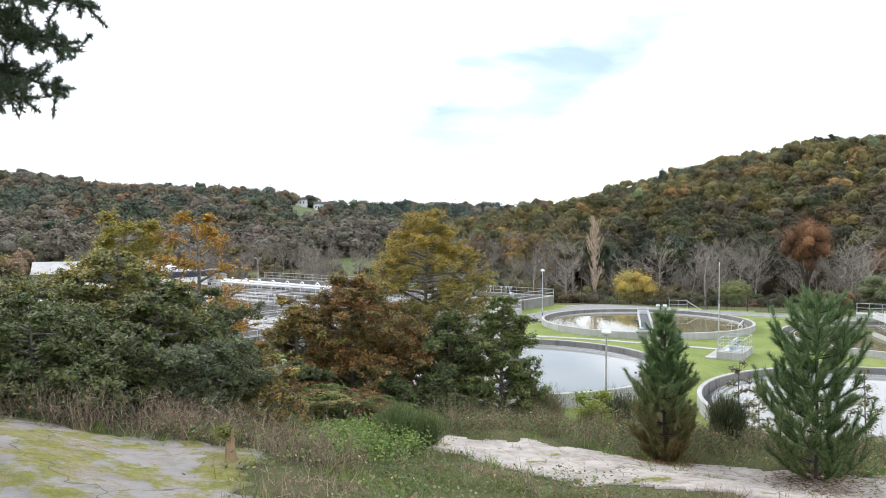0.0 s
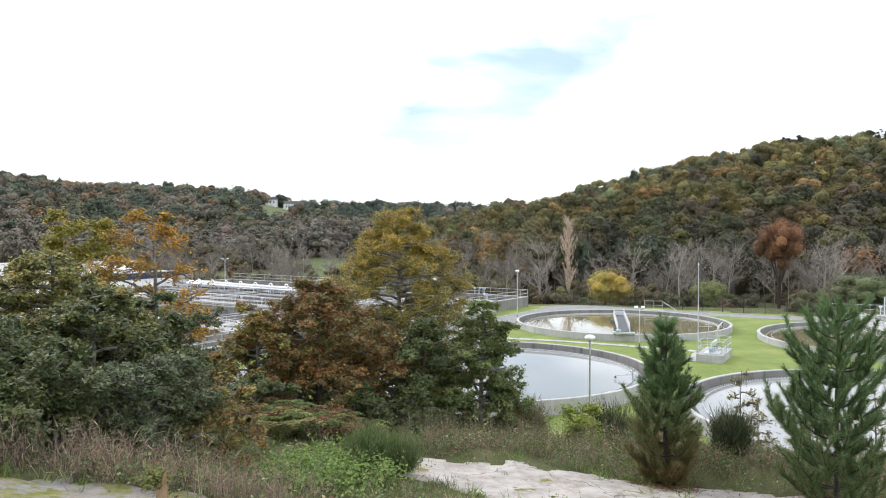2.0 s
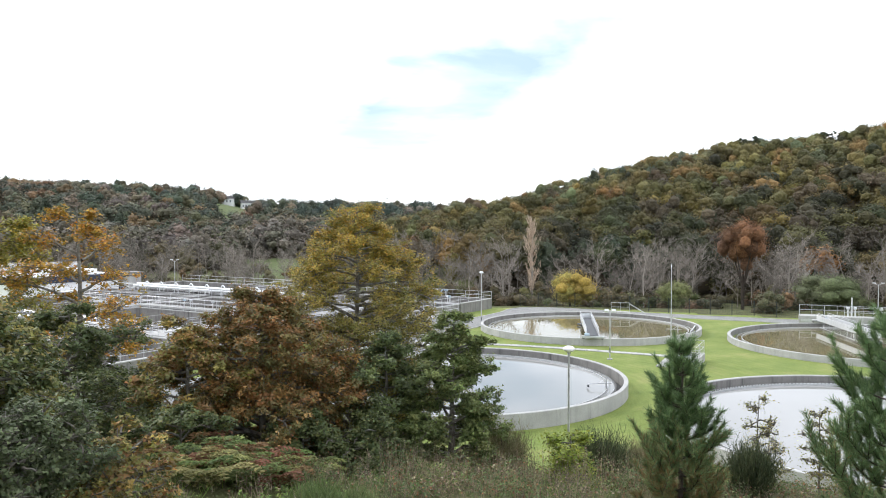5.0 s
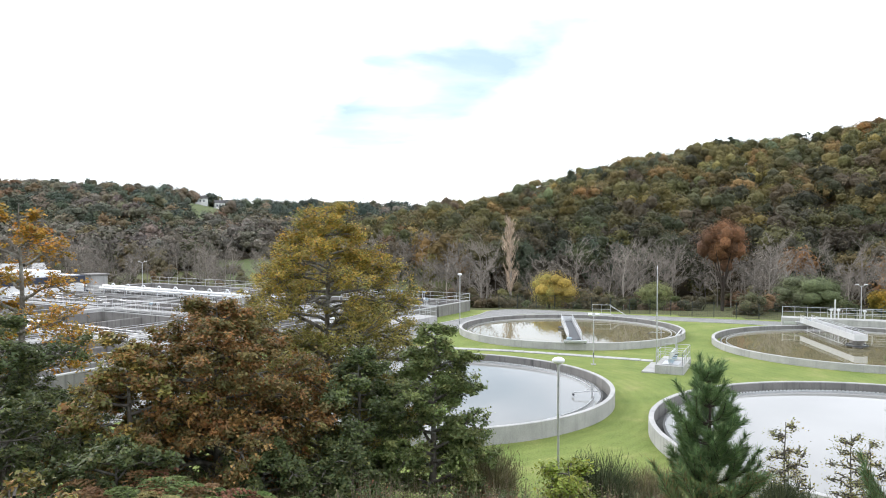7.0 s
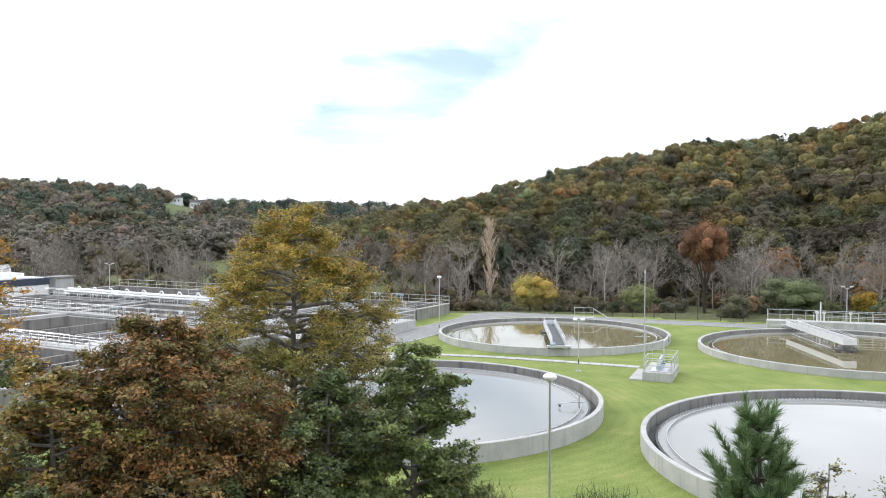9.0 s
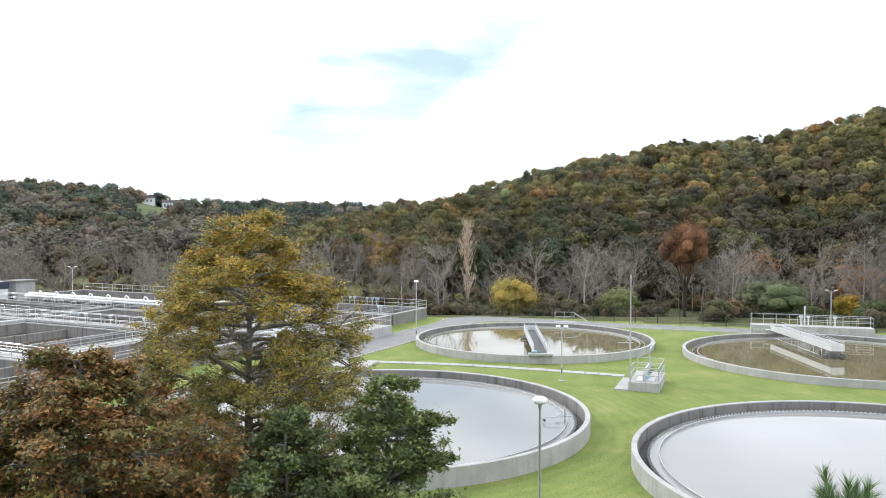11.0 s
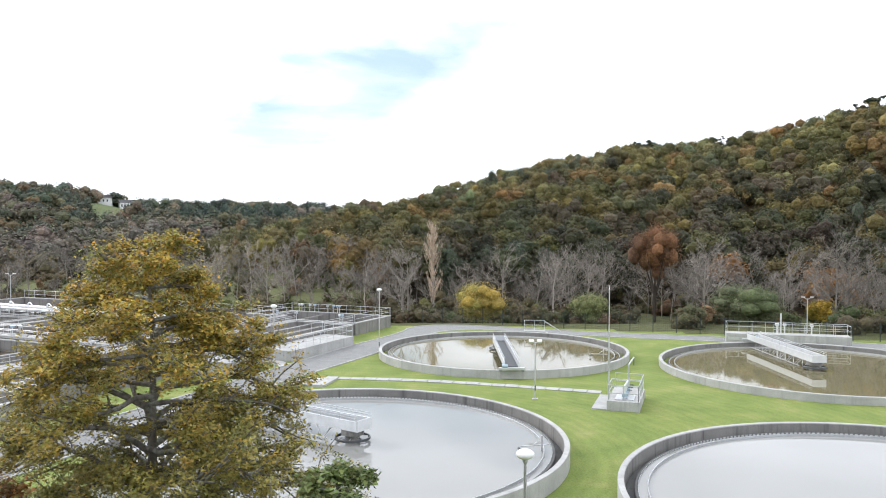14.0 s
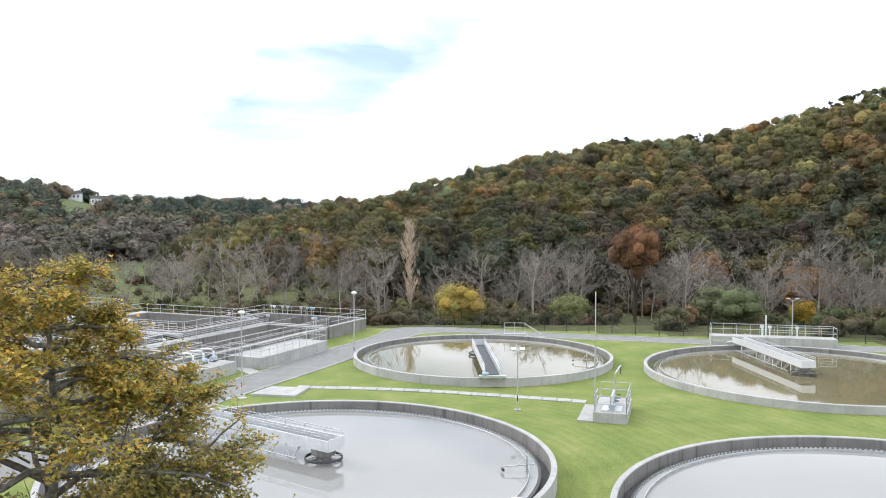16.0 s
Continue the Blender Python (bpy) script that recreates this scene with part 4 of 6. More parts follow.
# ---------- boundary fence ----------
def build_fence():
    t = thing("boundary_fence", "dark wire mesh fence behind the road", "fence")
    line = offset(ROAD_L[ROAD_L.index(min(ROAD_L, key=lambda q: abs(q[0] + 4.4) + abs(q[1] - 88.0))):], -2.2)
    fm = Mat("dark_green_wire", 0.6).color((0.03, 0.04, 0.035)).m
    post_me = bm_mesh("post", rod((0, 0, -0.2), (0, 0, 1.9), 0.045, 6), fm)
    acc = 0.0
    posts = []
    for a, b in zip(line, line[1:]):
        d = math.hypot(b[0] - a[0], b[1] - a[1])
        while acc < d:
            posts.append((a[0] + (b[0] - a[0]) * acc / d, a[1] + (b[1] - a[1]) * acc / d))
            acc += 2.5
        acc -= d
    for q in posts:
        p = part("post", post_me, None, t)
        p.location = (q[0], q[1], land1(*q))
    rng = np.random.default_rng(5)
    for a, b in zip(posts, posts[1:]):
        s = Soup()
        az, bz = land1(*a), land1(*b)
        A, B = np.array([*a, az]), np.array([*b, bz])
        for k in range(10):
            p0, p1 = A + [0, 0, 0.1 + 0.19 * k], B + [0, 0, 0.1 + 0.19 * k]
            V, F = tube_arrays([p0, p1], [0.008, 0.008], 3)
            s.add(V, F)
        for k in range(12):
            p = A + (B - A) * (k + 0.5) / 12
            V, F = tube_arrays([p + [0, 0, 0.05], p + [0, 0, 1.85]], [0.006, 0.006], 3)
            s.add(V, F)
        part("mesh_panel", s.mesh("mesh_panel", fm), None, t)


build_fence()


# ---------- near trees ----------
def interp_profile(profile, h):
    return np.interp(h, [p[0] for p in profile], [p[1] for p in profile])


def grow_tree(name, label, category, base, height, profile, palette, leaf, count, seed, limbs=16, lean=(0, 0), bark=None, trunk_r=0.16, low=0.25, droop=0.25, top_palette=None, clump=0.33, group=""):
    """A broadleaf tree: bent trunk, limbs, twigs and separate leaves round the twigs.
    profile: (height fraction, crown radius) pairs."""
    rng = np.random.default_rng(seed)
    t = thing(name, label, category, base, group=group)
    wood, crown = Soup(), Soup()
    n = 12
    hs = np.linspace(0, 1, n)
    wob = np.cumsum(rng.normal(0, 0.028, (n, 2)), 0) * height / 9
    tr = np.stack([wob[:, 0] + lean[0] * hs, wob[:, 1] + lean[1] * hs, hs * height * 0.95 - 0.3 * (hs == 0)], 1)
    V, F = tube_arrays(tr, trunk_r * (1 - 0.96 * hs) + 0.008, 9)
    wood.add(V, F)
    nodes = []  # twig segments that carry leaves
    for i in range(limbs):
        f = low + (0.98 - low) * ((i + rng.uniform(0.2, 0.8)) / limbs)
        p0 = np.array([np.interp(f, hs, tr[:, k]) for k in range(3)])
        az = i * 2.4 + rng.uniform(-0.5, 0.5)
        R = interp_profile(profile, f) * rng.uniform(0.55, 1.22)
        rise = rng.uniform(0.15, 0.6) * R * (1 - 0.4 * f)
        k = 7
        u = np.linspace(0, 1, k)
        d = np.array([math.cos(az), math.sin(az), 0])
        L = p0 + u[:, None] * d * R + np.stack([0 * u, 0 * u, rise * u - droop * R * u ** 3], 1) + np.cumsum(rng.normal(0, 0.045, (k, 3)), 0) * (0.4 + R * 0.3)
        r0 = trunk_r * 0.42 * (1 - 0.7 * f) + 0.012
        V, F = tube_arrays(L, r0 * (1 - 0.8 * u) + 0.006, 6)
        wood.add(V, F)
        for j in range(int(5 + R * 5.0)):
            g = rng.uniform(0.3, 1.0)
            q0 = np.array([np.interp(g, u, L[:, c]) for c in range(3)])
            a2 = az + rng.uniform(-1.5, 1.5)
            d2 = unit(np.array([math.cos(a2), math.sin(a2), rng.uniform(-0.65, 1.0)]))
            l2 = R * rng.uniform(0.22, 0.48) * (1.15 - 0.5 * g)
            m = 5
            uu = np.linspace(0, 1, m)
            Q = q0 + uu[:, None] * d2 * l2 + np.cumsum(rng.normal(0, 0.03, (m, 3)), 0)
            V, F = tube_arrays(Q, 0.016 * (1 - 0.7 * uu) + 0.004, 4)
            wood.add(V, F)
            for a, b in zip(Q[1:], Q[2:]):
                nodes.append((a, b))
            for _ in range(3):
                g2 = rng.uniform(0.35, 1)
                s0 = np.array([np.interp(g2, uu, Q[:, c]) for c in range(3)])
                s1 = s0 + unit(d2 + rng.normal(0, 0.8, 3)) * l2 * rng.uniform(0.25, 0.5)
                V, F = tube_arrays([s0, s1], [0.006, 0.003], 3)
                wood.add(V, F)
                nodes.append((s0, s1))
    # leaves sit in tufts at the twig ends, with bare wood and gaps between them
    A = np.array([q[0] for q in nodes])
    B = np.array([q[1] for q in nodes])
    keep = rng.random(len(A)) > 0.12
    A, B = A[keep], B[keep]
    weight = rng.uniform(0.15, 1.0, len(A)) ** 1.5
    idx = rng.choice(len(A), count, p=weight / weight.sum())
    spread = clump * rng.uniform(0.55, 1.15, len(A))[idx][:, None]
    C = A[idx] + (B[idx] - A[idx]) * rng.random((count, 1)) ** 0.6 + rng.normal(0, 1, (count, 3)) * spread * np.array([1, 1, 0.6])
    base_c = pick(rng, palette, len(A)) * rng.uniform(0.75, 1.25, (len(A), 1))
    tint = 0.75 * base_c[idx] + 0.25 * pick(rng, palette, count)
    if top_palette:
        hi = smooth01((C[:, 2] / height - 0.5) / 0.4) * 0.8
        out = smooth01(np.hypot(C[:, 0], C[:, 1]) / (0.1 + interp_profile(profile, np.clip(C[:, 2] / height, 0, 1))) - 0.45) * 0.5
        w = np.clip(hi + out * 0.4, 0, 1)[:, None] * (rng.random(len(A))[idx][:, None] > 0.3)
        tint = tint * (1 - w) + pick(rng, top_palette, count) * w
    ctr = np.array([0, 0, height * 0.5])
    leaf_tris(crown, C, leaf * 1.1, tint, rng, unit(C - ctr) * 0.5 + [0, 0, 0.2], 0.6)
    part("trunk", wood.mesh("trunk", bark or M_BARK, True), None, t)
    part("crown", crown.mesh("crown", M_LEAF), None, t)
    return t


GREEN = [(3, (0.072, 0.098, 0.034)), (2, (0.108, 0.138, 0.044)), (1, (0.142, 0.152, 0.056))]
OLIVE = [(3, (0.118, 0.120, 0.034)), (2, (0.172, 0.158, 0.042)), (1, (0.22, 0.165, 0.042))]
GOLD = [(3, (0.31, 0.215, 0.035)), (2, (0.225, 0.20, 0.036)), (1.2, (0.35, 0.185, 0.032))]
RUST = [(2.2, (0.160, 0.080, 0.030)), (1.3, (0.205, 0.108, 0.036)), (3, (0.105, 0.092, 0.033)), (1.2, (0.095, 0.098, 0.036)), (0.8, (0.27, 0.165, 0.06))]
GREYGREEN = [(3, (0.066, 0.084, 0.04)), (2, (0.095, 0.115, 0.058)), (1, (0.052, 0.066, 0.03))]


def at_land(x, y, dz=-0.1):
    return (x, y, land1(x, y) + dz)


DEEP = [(3, (0.047, 0.064, 0.025)), (2, (0.073, 0.090, 0.031)), (1, (0.105, 0.11, 0.038))]
b = at_land(-5.5, 10.5)
grow_tree("oak_tree", "tall oak in gold and olive autumn leaf on the bank", "tree", b, 11.95 - b[2], [(0.0, 2.2), (0.2, 2.9), (0.45, 3.0), (0.6, 2.6), (0.74, 2.0), (0.86, 1.6), (0.94, 1.1), (1.0, 0.5)], OLIVE, 0.033, 215000, 11, 90, bark=M_BARK, trunk_r=0.165, low=0.1, top_palette=GOLD, clump=0.105)
b = at_land(-6.9, 6.0)
grow_tree("rusty_oak", "broad young oak with rust-brown leaves on the bank", "tree", b, 9.25 - b[2], [(0.0, 2.0), (0.3, 2.5), (0.55, 2.3), (0.8, 1.6), (1.0, 0.5)], RUST, 0.046, 100000, 12, 56, low=0.12, trunk_r=0.13, clump=0.10)
b = at_land(-8.3, 4.4)
grow_tree("ochre_oak", "low oak with ochre and olive leaves beside the rusty oak", "tree", b, 8.5 - b[2], [(0.0, 1.1), (0.35, 1.6), (0.7, 1.2), (1.0, 0.4)], OLIVE + RUST, 0.056, 22000, 23, 26, low=0.08, trunk_r=0.09, clump=0.10)
b = at_land(-1.85, 8.0)
grow_tree("green_oak", "dense dark green oak on the bank", "tree", b, 8.45 - b[2], [(0.0, 1.0), (0.2, 1.4), (0.45, 1.45), (0.65, 1.25), (0.85, 0.75), (1.0, 0.3)], GREEN + [(2, (0.13, 0.15, 0.055))], 0.046, 60000, 13, 44, low=0.06, trunk_r=0.11, clump=0.09)
b = at_land(-3.7, 7.6)
grow_tree("grey_green_oak", "grey-green leafy sapling between the oaks", "tree", b, 7.9 - b[2], [(0.0, 1.1), (0.4, 1.5), (0.7, 1.1), (1.0, 0.35)], GREYGREEN + GREEN, 0.045, 34000, 14, 30, low=0.06, trunk_r=0.08, clump=0.10)
b = at_land(-23.4, 15.2)
grow_tree("yellow_oak", "oak with yellow-green crown above the thicket", "tree", b, 12.2 - b[2], [(0.2, 2.0), (0.45, 2.9), (0.7, 2.8), (0.88, 1.9), (1.0, 0.7)], OLIVE, 0.075, 34000, 15, 34, low=0.2, trunk_r=0.22, top_palette=[(2, (0.19, 0.18, 0.03)), (1, (0.27, 0.19, 0.025))], clump=0.16)
b = at_land(-18.6, 14.6)
grow_tree("orange_oak", "sparse oak with orange leaves and bare limbs", "tree", b, 12.3 - b[2], [(0.3, 2.2), (0.5, 3.1), (0.72, 2.9), (0.88, 1.9), (1.0, 0.6)], [(2, (0.26, 0.15, 0.02)), (1.5, (0.17, 0.13, 0.025)), (1, (0.30, 0.13, 0.02))], 0.075, 9500, 16, 17, low=0.4, trunk_r=0.24, clump=0.14, droop=0.05)
b = at_land(-13.2, 6.5)
grow_tree("dark_sapling", "dark green sapling below the orange oak", "tree", b, 8.6 - b[2], [(0.0, 1.6), (0.4, 2.1), (0.7, 1.6), (1.0, 0.5)], DEEP, 0.06, 30000, 17, 30, low=0.06, trunk_r=0.1, clump=0.11)
b = at_land(-11.2, -1.2)
grow_tree("thicket_oak", "broad olive-green oak in the thicket", "tree", b, 10.4 - b[2], [(0.0, 1.9), (0.3, 2.3), (0.6, 2.1), (0.85, 1.4), (1.0, 0.5)], DEEP + OLIVE + OLIVE, 0.055, 40000, 18, 42, low=0.03, trunk_r=0.13, clump=0.095)
b = at_land(-8.6, -3.0)
grow_tree("thicket_oak", "dark green oak with a few yellow leaves in the thicket", "tree", b, 9.5 - b[2], [(0.0, 1.5), (0.3, 1.9), (0.6, 1.6), (0.85, 1.0), (1.0, 0.4)], DEEP + [(1.0, (0.14, 0.115, 0.03))], 0.052, 32000, 19, 36, low=0.03, trunk_r=0.11, clump=0.09)
b = at_land(-13.6, -5.2)
grow_tree("thicket_oak", "dark green oak at the end of the thicket", "tree", b, 10.5 - b[2], [(0.0, 2.0), (0.3, 2.4), (0.6, 2.2), (0.85, 1.4), (1.0, 0.4)], DEEP + OLIVE, 0.052, 38000, 20, 40, low=0.03, trunk_r=0.12, clump=0.095)
b = at_land(-10.2, -5.4)
grow_tree("thicket_oak", "low dark oak at the front of the thicket", "tree", b, 9.3 - b[2], [(0.0, 1.5), (0.3, 1.8), (0.7, 1.4), (1.0, 0.4)], DEEP, 0.05, 28000, 24, 32, low=0.02, trunk_r=0.1, clump=0.09)
b = at_land(-6.1, -4.9)
grow_tree("willow_bush", "rounded grey-green willow bush on the bank", "bush", b, 1.75, [(0.0, 0.9), (0.4, 1.15), (0.8, 0.9), (1.0, 0.4)], GREYGREEN, 0.036, 18000, 21, 30, low=0.02, trunk_r=0.035, clump=0.075)
b = at_land(-5.2, -3.6)
grow_tree("rusty_bush", "small bush with rust and olive leaves", "bush", b, 1.9, [(0.0, 0.6), (0.4, 0.85), (0.8, 0.6), (1.0, 0.3)], RUST + OLIVE, 0.04, 7500, 22, 20, low=0.02, trunk_r=0.03, clump=0.075)


# shrubs under and between the oaks, and along the front of the thicket
for i, (x, y, h, r) in enumerate(((-10.6, 3.2, 2.6, 1.5), (-9.4, 7.2, 3.0, 1.6), (-12.2, 8.0, 3.2, 1.7), (-7.4, 8.8, 2.8, 1.5), (-5.3, 5.0, 1.8, 1.2), (-3.3, 5.4, 1.7, 1.1), (-13.4, 1.8, 3.0, 1.7), (-7.3, 2.2, 1.7, 1.1), (-10.2, -7.8, 2.3, 1.4), (-8.5, -7.2, 2.2, 1.2), (-12.4, -8.6, 2.4, 1.5), (-7.2, -5.9, 2.0, 1.1), (-7.2, -7.3, 1.3, 0.9), (-9.2, -8.2, 1.2, 1.0), (-11.2, -8.9, 1.4, 1.2))):
    grow_tree("undergrowth_shrub", "dark green tangled shrub under the oaks" if y > 0 else "dark dense shrub at the front of the thicket", "bush", at_land(x, y), h, [(0.0, r * 0.85), (0.4, r), (0.75, r * 0.75), (1.0, r * 0.3)], DEEP, 0.048, 11000, 600 + i, 20, low=0.02, trunk_r=0.04, clump=0.09, group="shrubs under the oaks")


# ---------- pines ----------
def grow_pine(label, base, height, radius, seed, whorls, per, browning=0.0, outline=(0.75, 1.0, 0.85, 0.4, 0.16, 0.03), group="young pines"):
    rng = np.random.default_rng(seed)
    t = thing("young_pine", label, "pine", base, group=group)
    wood, crown = Soup(), Soup()
    hs = np.linspace(0, 1, 10)
    tr = np.stack([np.cumsum(rng.normal(0, 0.008, 10)), np.cumsum(rng.normal(0, 0.008, 10)), hs * height - 0.2 * (hs == 0)], 1)
    V, F = tube_arrays(tr, 0.05 * (1 - 0.85 * hs) + 0.006, 8)
    wood.add(V, F)
    segs = []
    for w in range(whorls):
        f = 0.025 + 0.905 * w / (whorls - 1)
        prof = np.interp(f, [0, 0.15, 0.4, 0.75, 0.92, 1.0], outline)
        for k in range(per):
            az = 2 * math.pi * (k + 0.5 * (w % 2)) / per + rng.uniform(-0.35, 0.35)
            R = radius * prof * rng.uniform(0.55, 1.2)
            u = np.linspace(0, 1, 7)
            d = np.array([math.cos(az), math.sin(az), 0])
            z0 = f * height + rng.uniform(-0.05, 0.05)
            B = np.array([0, 0, z0]) + u[:, None] * d * R + np.stack([0 * u, 0 * u, R * (0.12 * u + 0.55 * u ** 2.5)], 1)
            V, F = tube_arrays(B, 0.016 * (1 - 0.7 * u) + 0.004, 5)
            wood.add(V, F)
            segs += [(B[i], B[i + 1], f) for i in range(2, 6)]
            for j in range(5 if f < 0.7 else 2):
                g = rng.uniform(0.3, 0.97)
                q = np.array([np.interp(g, u, B[:, c]) for c in range(3)])
                a2 = az + rng.choice([-1, 1]) * rng.uniform(0.5, 1.1)
                e = q + np.array([math.cos(a2), math.sin(a2), rng.uniform(0.7, 1.9)]) * (0.16 + R * 0.2) * rng.uniform(0.6, 1.1)
                V, F = tube_arrays([q, (q + e) / 2 + [0, 0, -0.02], e], [0.009, 0.007, 0.004], 4)
                wood.add(V, F)
                segs += [(q, (q + e) / 2, f), ((q + e) / 2, e, f)]
    segs.append((tr[-2], tr[-1] + [0, 0, 0.12], 1.0))
    n_per = 66
    for a, b, f in segs:
        ln = np.linalg.norm(b - a)
        n = int(n_per * (0.5 + ln / 0.2))
        ax = unit(b - a)
        p = a + (b - a) * rng.random((n, 1))
        rad = unit(np.cross(np.broadcast_to(ax, (n, 3)), rng.normal(size=(n, 3))))
        dirn = unit(ax * rng.uniform(0.6, 1.3, (n, 1)) + rad * rng.uniform(0.5, 1.0, (n, 1)) + [0, 0, 0.15])
        col = pick(rng, [(3, (0.066, 0.110, 0.044)), (2, (0.095, 0.148, 0.058)), (1, (0.14, 0.185, 0.08))], n)
        if browning:
            br = (rng.random((n, 1)) < browning * max(0, 1 - f * 1.9)) * 1.0
            col = col * (1 - br) + pick(rng, [(1, (0.16, 0.095, 0.04)), (1, (0.12, 0.085, 0.035))], n) * br
        blades(crown, p, p + dirn * rng.uniform(0.11, 0.2, (n, 1)), 0.005, col, rng)
    part("trunk", wood.mesh("trunk", M_BARK_DARK, True), None, t)
    part("crown", crown.mesh("crown", M_NEEDLE), None, t)


grow_pine("narrow young pine with long green needles beside the track", at_land(3.85, 0.95), 8.6 - land1(3.85, 0.95), 0.92, 31, 12, 7, 0.8)
grow_pine("broad young pine with open green branches beside the track", at_land(7.25, -0.3), 9.2 - land1(7.25, -0.3), 1.2, 32, 12, 6, 0.2, (0.85, 1.0, 0.95, 0.72, 0.42, 0.1))


def needle_litter():
    rng = np.random.default_rng(91)
    s = Soup()
    for x0, y0, rad in ((3.85, 0.95, 0.75), (7.25, -0.3, 1.1)):
        n = 2600
        x, y = x0 + rng.normal(0, rad * 0.55, n), y0 - 0.15 + rng.normal(0, rad * 0.55, n)
        A = np.stack([x, y, land(x, y) + 0.045 + rng.uniform(0, 0.02, n)], 1)
        B = A + rng.normal(0, 0.07, (n, 3)) * [1, 1, 0.1]
        blades(s, A, B, 0.007, pick(rng, [(1, (0.12, 0.07, 0.035)), (1, (0.085, 0.055, 0.03))], n), rng)
    tagged(new("needle_litter", s.mesh("needle_litter", M_GRASS)), "fallen brown pine needles under the young pines", "litter", kind="stuff")


needle_litter()


def tall_pine():
    rng = np.random.default_rng(40)
    base = at_land(-6.25, -11.1)
    t = thing("tall_pine", "tall dark pine with hanging needle boughs", "pine", base)
    wood, crown = Soup(), Soup()
    top = 17.0
    V, F = tube_arrays([(0, 0, -0.3), (0.1, 0, 5), (0.0, 0.1, 11), (0.1, 0, top)], [0.26, 0.22, 0.15, 0.05], 10)
    wood.add(V, F)
    for i in range(62):
        z = 5.3 + (4.4 * i / 47 if i < 48 else 4.4 + 7.0 * (i - 48) / 14)
        az = i * 2.4
        R = np.interp(z, [5.2, 5.8, 6.8, 9, 17], [1.2, 1.9, 2.3, 2.4, 0.6]) * rng.uniform(0.65, 1.08)
        u = np.linspace(0, 1, 6)
        B = np.array([0.05, 0, z]) + u[:, None] * np.array([math.cos(az), math.sin(az), 0.1]) * R - np.stack([0 * u, 0 * u, 0.4 * u ** 2], 1)
        V, F = tube_arrays(B, 0.03 * (1 - 0.8 * u) + 0.006, 5)
        wood.add(V, F)
        for j in range(26):
            g = rng.uniform(0.25, 1)
            q = np.array([np.interp(g, u, B[:, c]) for c in range(3)])
            e = q + unit(rng.normal(size=3) + [0.6 * math.cos(az), 0.6 * math.sin(az), 0.1]) * rng.uniform(0.2, 0.42)
            V, F = tube_arrays([q, e], [0.012, 0.005], 4)
            wood.add(V, F)
            n = 130
            p = q + (e - q) * rng.random((n, 1))
            dirn = unit(unit(e - q) * 0.5 + rng.normal(0, 0.8, (n, 3)))
            blades(crown, p, p + dirn * rng.uniform(0.08, 0.17, (n, 1)), 0.008, pick(rng, [(2, (0.035, 0.052, 0.03)), (1, (0.055, 0.072, 0.04))], n), rng)
    part("trunk", wood.mesh("trunk", M_BARK_DARK, True), None, t)
    part("crown", crown.mesh("crown", M_NEEDLE), None, t)


tall_pine()


# ---------- woods and valley trees ----------
ICO = bmesh.new()
bmesh.ops.create_icosphere(ICO, subdivisions=1, radius=1.0)
ICO_V = np.array([v.co[:] for v in ICO.verts])
ICO_F = np.array([[v.index for v in f.verts] for f in ICO.faces])
ICO.free()


def crown_blob(soup, c, rx, rz, n, size, tint, rng, lumps=10):
    """A far crown: rounded boughs, each a shaded core under a skin of separate leaf sprays."""
    scl = np.array([rx, rx, rz])
    off = unit(rng.normal(size=(lumps, 3)) + [0, 0, 0.3]) * rng.uniform(0.42, 0.72, (lumps, 1))
    off[0] = 0
    rad = rng.uniform(0.26, 0.46, lumps)
    rad[0] = 0.55
    shade = rng.uniform(0.8, 1.22, lumps)
    for o, r in zip(off, rad):
        v = ICO_V * r * rng.uniform(0.7, 0.86, (len(ICO_V), 1))
        soup.add(c + (v + o) * scl, ICO_F, tint * 0.95)
    k = rng.integers(0, lumps, n)
    d = unit(rng.normal(size=(n, 3)) + [0, 0, 0.55])
    q = off[k] + d * rad[k][:, None] * rng.uniform(0.72, 1.38, (n, 1))
    inside = (np.linalg.norm(q[:, None] - off[None], axis=2) < rad[None] * 0.78).any(1)
    q, d, k = q[~inside], d[~inside], k[~inside]
    m = len(q)
    leaf_tris(soup, c + q * scl, size, tint * (shade[k] * rng.uniform(0.72, 1.3, m))[:, None] * rng.uniform(0.94, 1.06, (m, 3)), rng, d * 1.4)


AUTUMN = [(1.2, (0.135, 0.105, 0.03)), (0.5, (0.15, 0.085, 0.03)), (4.0, (0.078, 0.070, 0.026)), (3.0, (0.064, 0.064, 0.024)), (2.4, (0.092, 0.073, 0.027)), (0.9, (0.110, 0.066, 0.026)), (1.0, (0.056, 0.058, 0.026)), (0.8, (0.082, 0.066, 0.042)), (0.4, (0.110, 0.086, 0.03))]
# dark evergreen tints that also carry the shade at the hill's foot
SHADED_WOOD = [(2, (0.036, 0.038, 0.02)), (1.2, (0.05, 0.042, 0.028)), (1, (0.045, 0.052, 0.024))]
CONIFER = [(1, (0.042, 0.054, 0.034)), (1, (0.054, 0.066, 0.042))]


